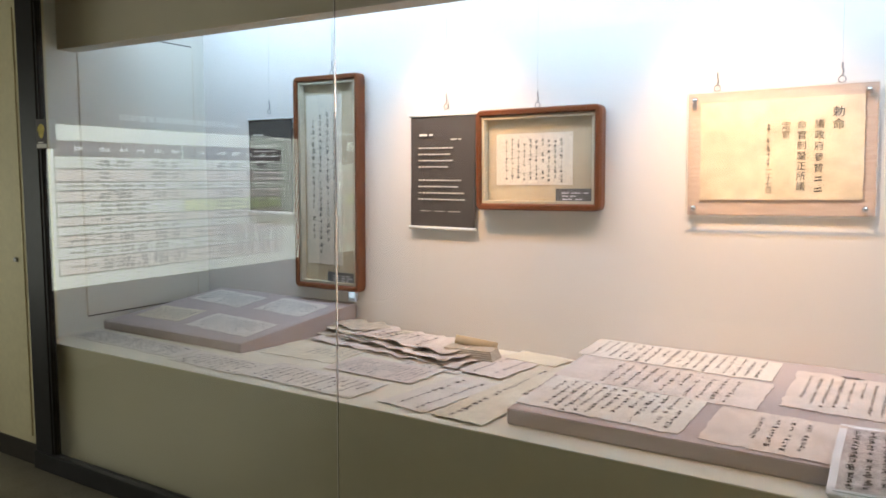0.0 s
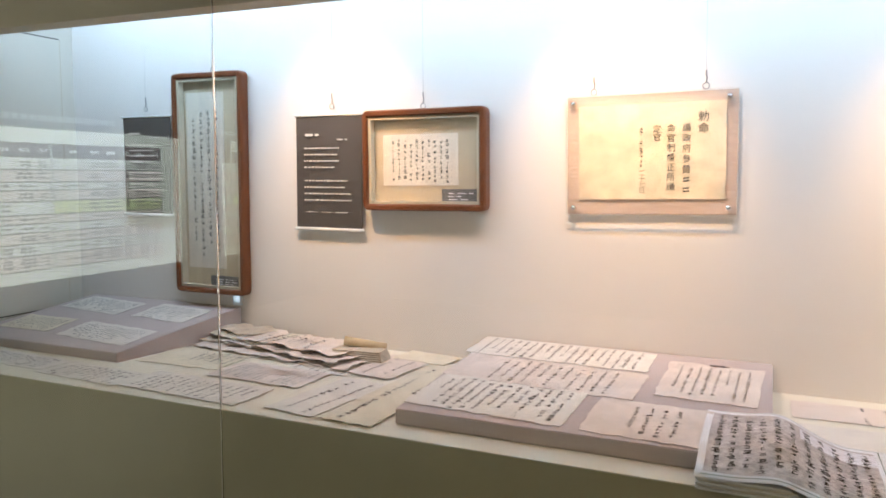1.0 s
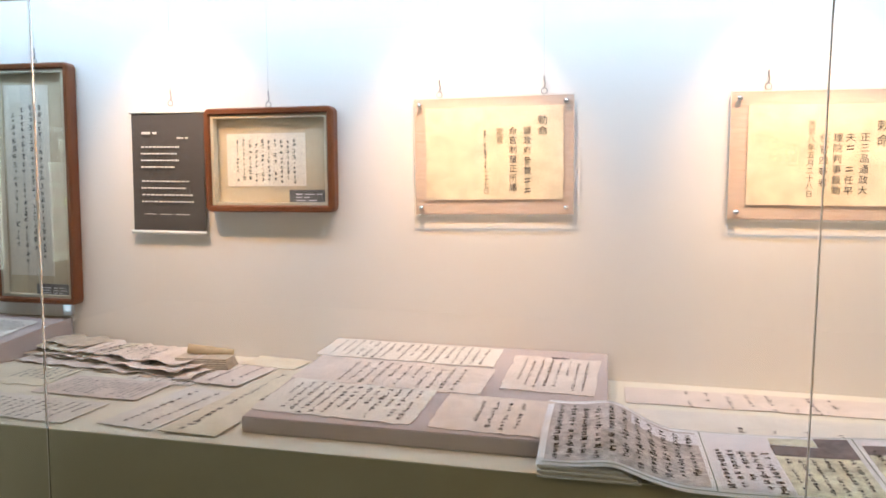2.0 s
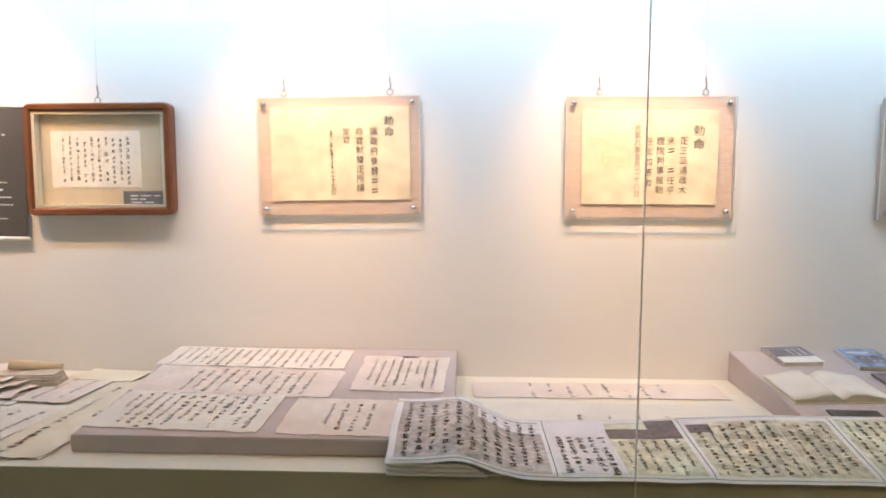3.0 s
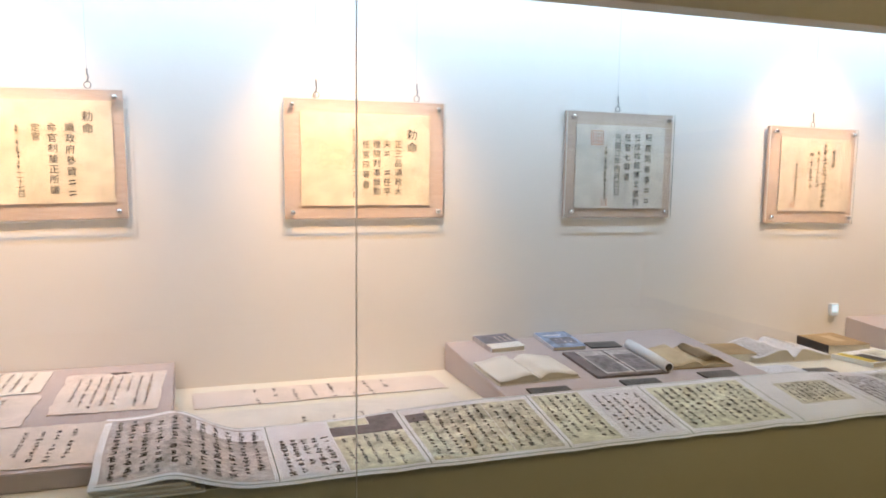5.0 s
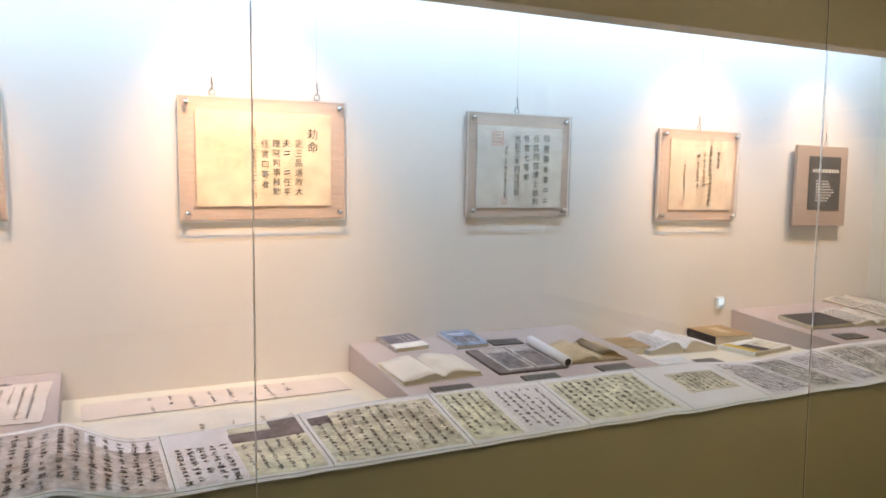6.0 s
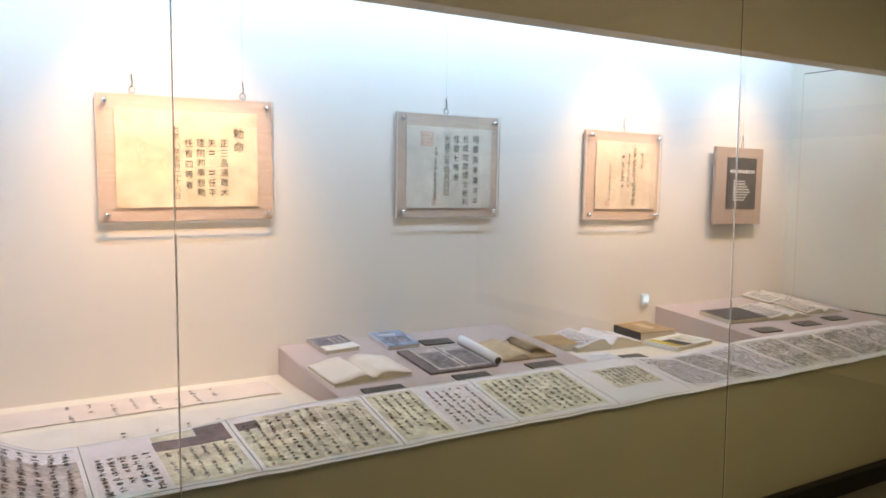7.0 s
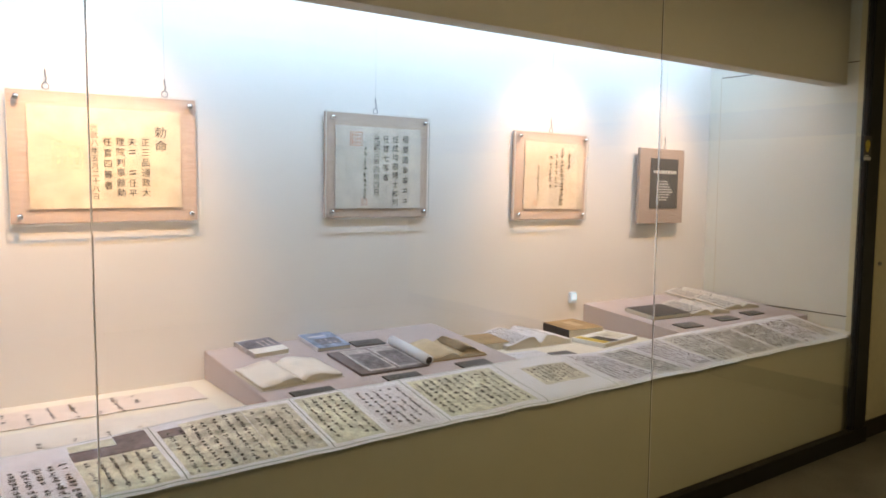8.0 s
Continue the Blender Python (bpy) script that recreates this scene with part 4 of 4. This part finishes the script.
closed_book("closed_book", "paperback with a slate photographic cover and white lower band", 1.292, 2.945, on3, 0.155, 0.215, 0.020, 4, M_WHITE,
            (((-0.495, 0.495, -0.20, 0.36), M_SLATE), ((-0.02, 0.44, -0.12, 0.22), M_P_GREY)), SL3, M_P_GREY)
closed_book("closed_book", "paperback with a blue cover", 1.572, 2.915, on3, 0.152, 0.220, 0.016, -2, M_BLUE,
            (((-0.30, 0.40, -0.30, 0.10), M_SLATE), ((-0.35, 0.2, 0.22, 0.30), M_P_WHITE), ((-0.18, 0.10, -0.06, 0.04), M_P_GREY), ((0.0, 0.30, -0.24, -0.16), M_P_GREY)), SL3, M_P_WHITE)
open_book("open book with blank cream pages", 1.262, 2.592, on3, 0.335, 0.235, 0.030, 4, M_PAGE, SL3, dense=0)
caption(1.745, 2.838, on3, 0.146, 0.076, -3, SL3)
caption(1.258, 2.368, on3, 0.160, 0.076, -1, SL3)
caption(1.640, 2.374, on3, 0.154, 0.074, -2, SL3)
caption(1.998, 2.390, on3, 0.152, 0.074, -1, SL3)


def album():
    x, y = 1.656, 2.602
    ob = thing("photo_album", "dark opened album with two printed pages and a rolled white leaf", "album")
    ob.matrix_world = Matrix.Translation((x, y, on3(x, y) + 0.001)) @ pose(0, 0, 0, SL3) @ pose(0, 0, 0, 0, 0, -1)
    part("cover", box(-0.155, 0.16, -0.15, 0.15, 0, 0.010, 0.002), M_P_PURP, ob)
    for s, x0, x1 in ((0, -0.108, 0.012), (1, 0.022, 0.135)):
        pg = part("page", box(x0, x1, -0.135, 0.135, 0.010, 0.0135, 0.001), M_P_GREY, ob)
        part("photograph", patch(x0 + 0.010, x1 - 0.010, -0.122, 0.075, flat, 0.0139, 0.5), M_PHOTO, pg)
        part("print", lines(random.Random(s + 3), x0 + 0.02, x1 - 0.02, -0.10, 0.05, 0.02, 0.004, flat, 0.0146, word=0.03), M_INKF, pg)
    part("rolled_leaf", tube([(0.158, -0.145, 0.024), (0.162, 0.0, 0.026), (0.166, 0.165, 0.024)], 0.021, 16), M_SCROLL, ob, "white rolled leaf", True)
    # the roll is solid; a dark disc paints the shade of its hollow
    part("roll_hollow_shade", tube([(0.158, -0.1462, 0.024), (0.158, -0.1450, 0.024)], 0.015, 14), M_DARK, ob)


album()
open_book("old brown notebook lying open with a curled leaf", 2.000, 2.598, on3, 0.27, 0.235, 0.020, -3, M_KRAFT, SL3, dense=0, cover=M_BROWN, lean=-0.25)
curl = thing("curled_leaf", "brown leaf curling up from the open notebook", "page", "", (2.048, 2.598, on3(2.048, 2.598) + 0.018), -3)
bm = bmesh.new()
prev = None
for k in range(13):
    a = k / 12
    px, pz = -0.03 + 0.10 * a, 0.024 * sin(pi * min(1, a * 1.15)) - 0.010 * a
    row = [bm.verts.new((px, yy, pz + 0.004 * sin(yy * 14))) for yy in (-0.112, -0.04, 0.04, 0.112)]
    if prev:
        for i in range(3):
            bm.faces.new((prev[i], row[i], row[i + 1], prev[i + 1]))
    prev = row
bmesh.ops.solidify(bm, geom=bm.faces[:], thickness=0.0015)
part("leaf", bm, M_KRAFT, curl, smooth=True)

# on the counter between the last two platforms
closed_book("closed_book", "thick brown book beside the platform", 2.44, 2.90, on0, 0.20, 0.23, 0.035, -12, M_BROWN)
open_book("thick journal lying open with printed pages", 2.690, 2.862, on0, 0.40, 0.30, 0.056, -6, M_SCROLL, 0, M_INKG, 0.8)
closed_book("closed_book", "thick brown cased book with a faded title", 3.08, 2.905, on0, 0.225, 0.29, 0.045, -10, M_BROWN, (((-0.05, 0.2, -0.2, 0.25), M_KRAFT),), 0.0, M_DARK)
closed_book("closed_book", "white magazine with a black and yellow printed cover", 3.06, 2.635, on0, 0.30, 0.205, 0.022, 8, M_WHITE,
            (((-0.48, -0.30, -0.45, 0.45), M_YELLOW), ((-0.30, -0.05, -0.48, 0.2), M_DARK), ((0.0, 0.42, -0.35, 0.35), M_P_TAN)))
letter(on0, 2.47, 2.58, 0.24, 0.20, -5, M_SCROLL, 0.02, 0.010, 61, label="bluish-white printed sheet with grey print", ink=M_INKG)
caption(2.645, 2.533, on0, 0.12, 0.08, -6)
# platform 4
closed_book("closed_book", "black clothbound notebook lying closed", 3.528, 2.672, on4, 0.29, 0.215, 0.022, -4, M_CLOTH, (), SL3, M_PAGEEDGE)
open_book("old open book with printed pages", 4.185, 2.912, on4, 0.30, 0.22, 0.030, -4, M_PAGE, SL3)
open_book("open book with framed printed pages", 3.845, 2.662, on4, 0.31, 0.26, 0.030, -7, M_PAGE, SL3, dense=0.8)
open_book("open magazine with dark printed columns", 4.180, 2.68, on4, 0.29, 0.27, 0.030, -8, M_PAGE, SL3, M_INK, 0.8)
caption(3.470, 2.425, on4, 0.152, 0.085, -3, SL3)
caption(3.820, 2.435, on4, 0.152, 0.078, -3, SL3)
caption(4.105, 2.453, on4, 0.14, 0.074, -2, SL3)

# ---------------------------------------------------------------- chart on the room's side wall, seen mirrored in the glass


def chart():
    """Lies on the wall x = ROOM_L, facing +x. Local u runs along -y, v up."""
    ob = thing("wall_chart", "large backlit white chart with a ruled table on the wall", "wall chart", "", (ROOM_L, 0, 0))
    turn = Matrix(((0, 0, 1, 0), (1, 0, 0, 0), (0, 1, 0, 0), (0, 0, 0, 1)))

    def put(bm, lift):
        bmesh.ops.transform(bm, matrix=Matrix.Translation((lift, 0, 0)) @ turn, verts=bm.verts)
        return bm
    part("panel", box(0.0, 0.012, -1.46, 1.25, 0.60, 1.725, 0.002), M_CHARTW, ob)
    # title on the plain wall above the light box, with added glow
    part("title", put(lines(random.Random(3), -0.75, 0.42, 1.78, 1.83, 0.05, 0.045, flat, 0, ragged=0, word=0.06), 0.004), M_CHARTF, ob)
    halves = ((-0.115, 0.93), (-1.22, -0.135))
    rows = (1.505, 1.425, 1.335, 1.275, 1.195, 1.095, 1.030, 0.965, 0.885, 0.80, 0.69)
    for h, (a, b) in enumerate(halves):
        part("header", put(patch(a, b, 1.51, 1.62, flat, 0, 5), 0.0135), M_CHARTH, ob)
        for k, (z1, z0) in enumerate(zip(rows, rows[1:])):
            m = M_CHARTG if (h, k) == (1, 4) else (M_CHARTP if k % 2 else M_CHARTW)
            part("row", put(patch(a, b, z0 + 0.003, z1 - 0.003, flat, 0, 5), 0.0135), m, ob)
        bm = bmesh.new()
        for z in rows[1:]:
            patch(a, b, z - 0.005, z + 0.005, flat, 0, 5, bm)
        for x in (a, b):
            patch(x - 0.004, x + 0.004, 0.69, 1.62, flat, 0, 5, bm)
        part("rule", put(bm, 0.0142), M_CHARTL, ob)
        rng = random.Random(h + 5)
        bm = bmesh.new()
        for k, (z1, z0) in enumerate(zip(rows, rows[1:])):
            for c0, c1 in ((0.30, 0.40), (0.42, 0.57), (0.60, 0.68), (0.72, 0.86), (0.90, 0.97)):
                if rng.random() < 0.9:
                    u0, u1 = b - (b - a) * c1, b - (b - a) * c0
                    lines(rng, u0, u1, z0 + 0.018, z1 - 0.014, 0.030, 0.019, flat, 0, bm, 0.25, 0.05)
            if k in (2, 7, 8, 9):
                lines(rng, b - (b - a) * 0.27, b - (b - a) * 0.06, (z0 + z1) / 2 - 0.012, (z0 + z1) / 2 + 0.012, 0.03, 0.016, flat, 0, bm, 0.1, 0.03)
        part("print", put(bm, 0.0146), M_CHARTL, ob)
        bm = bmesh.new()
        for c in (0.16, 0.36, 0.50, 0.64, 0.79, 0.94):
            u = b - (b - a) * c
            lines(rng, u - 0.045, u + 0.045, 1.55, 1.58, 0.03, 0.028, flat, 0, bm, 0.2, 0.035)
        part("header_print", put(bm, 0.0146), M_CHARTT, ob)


chart()
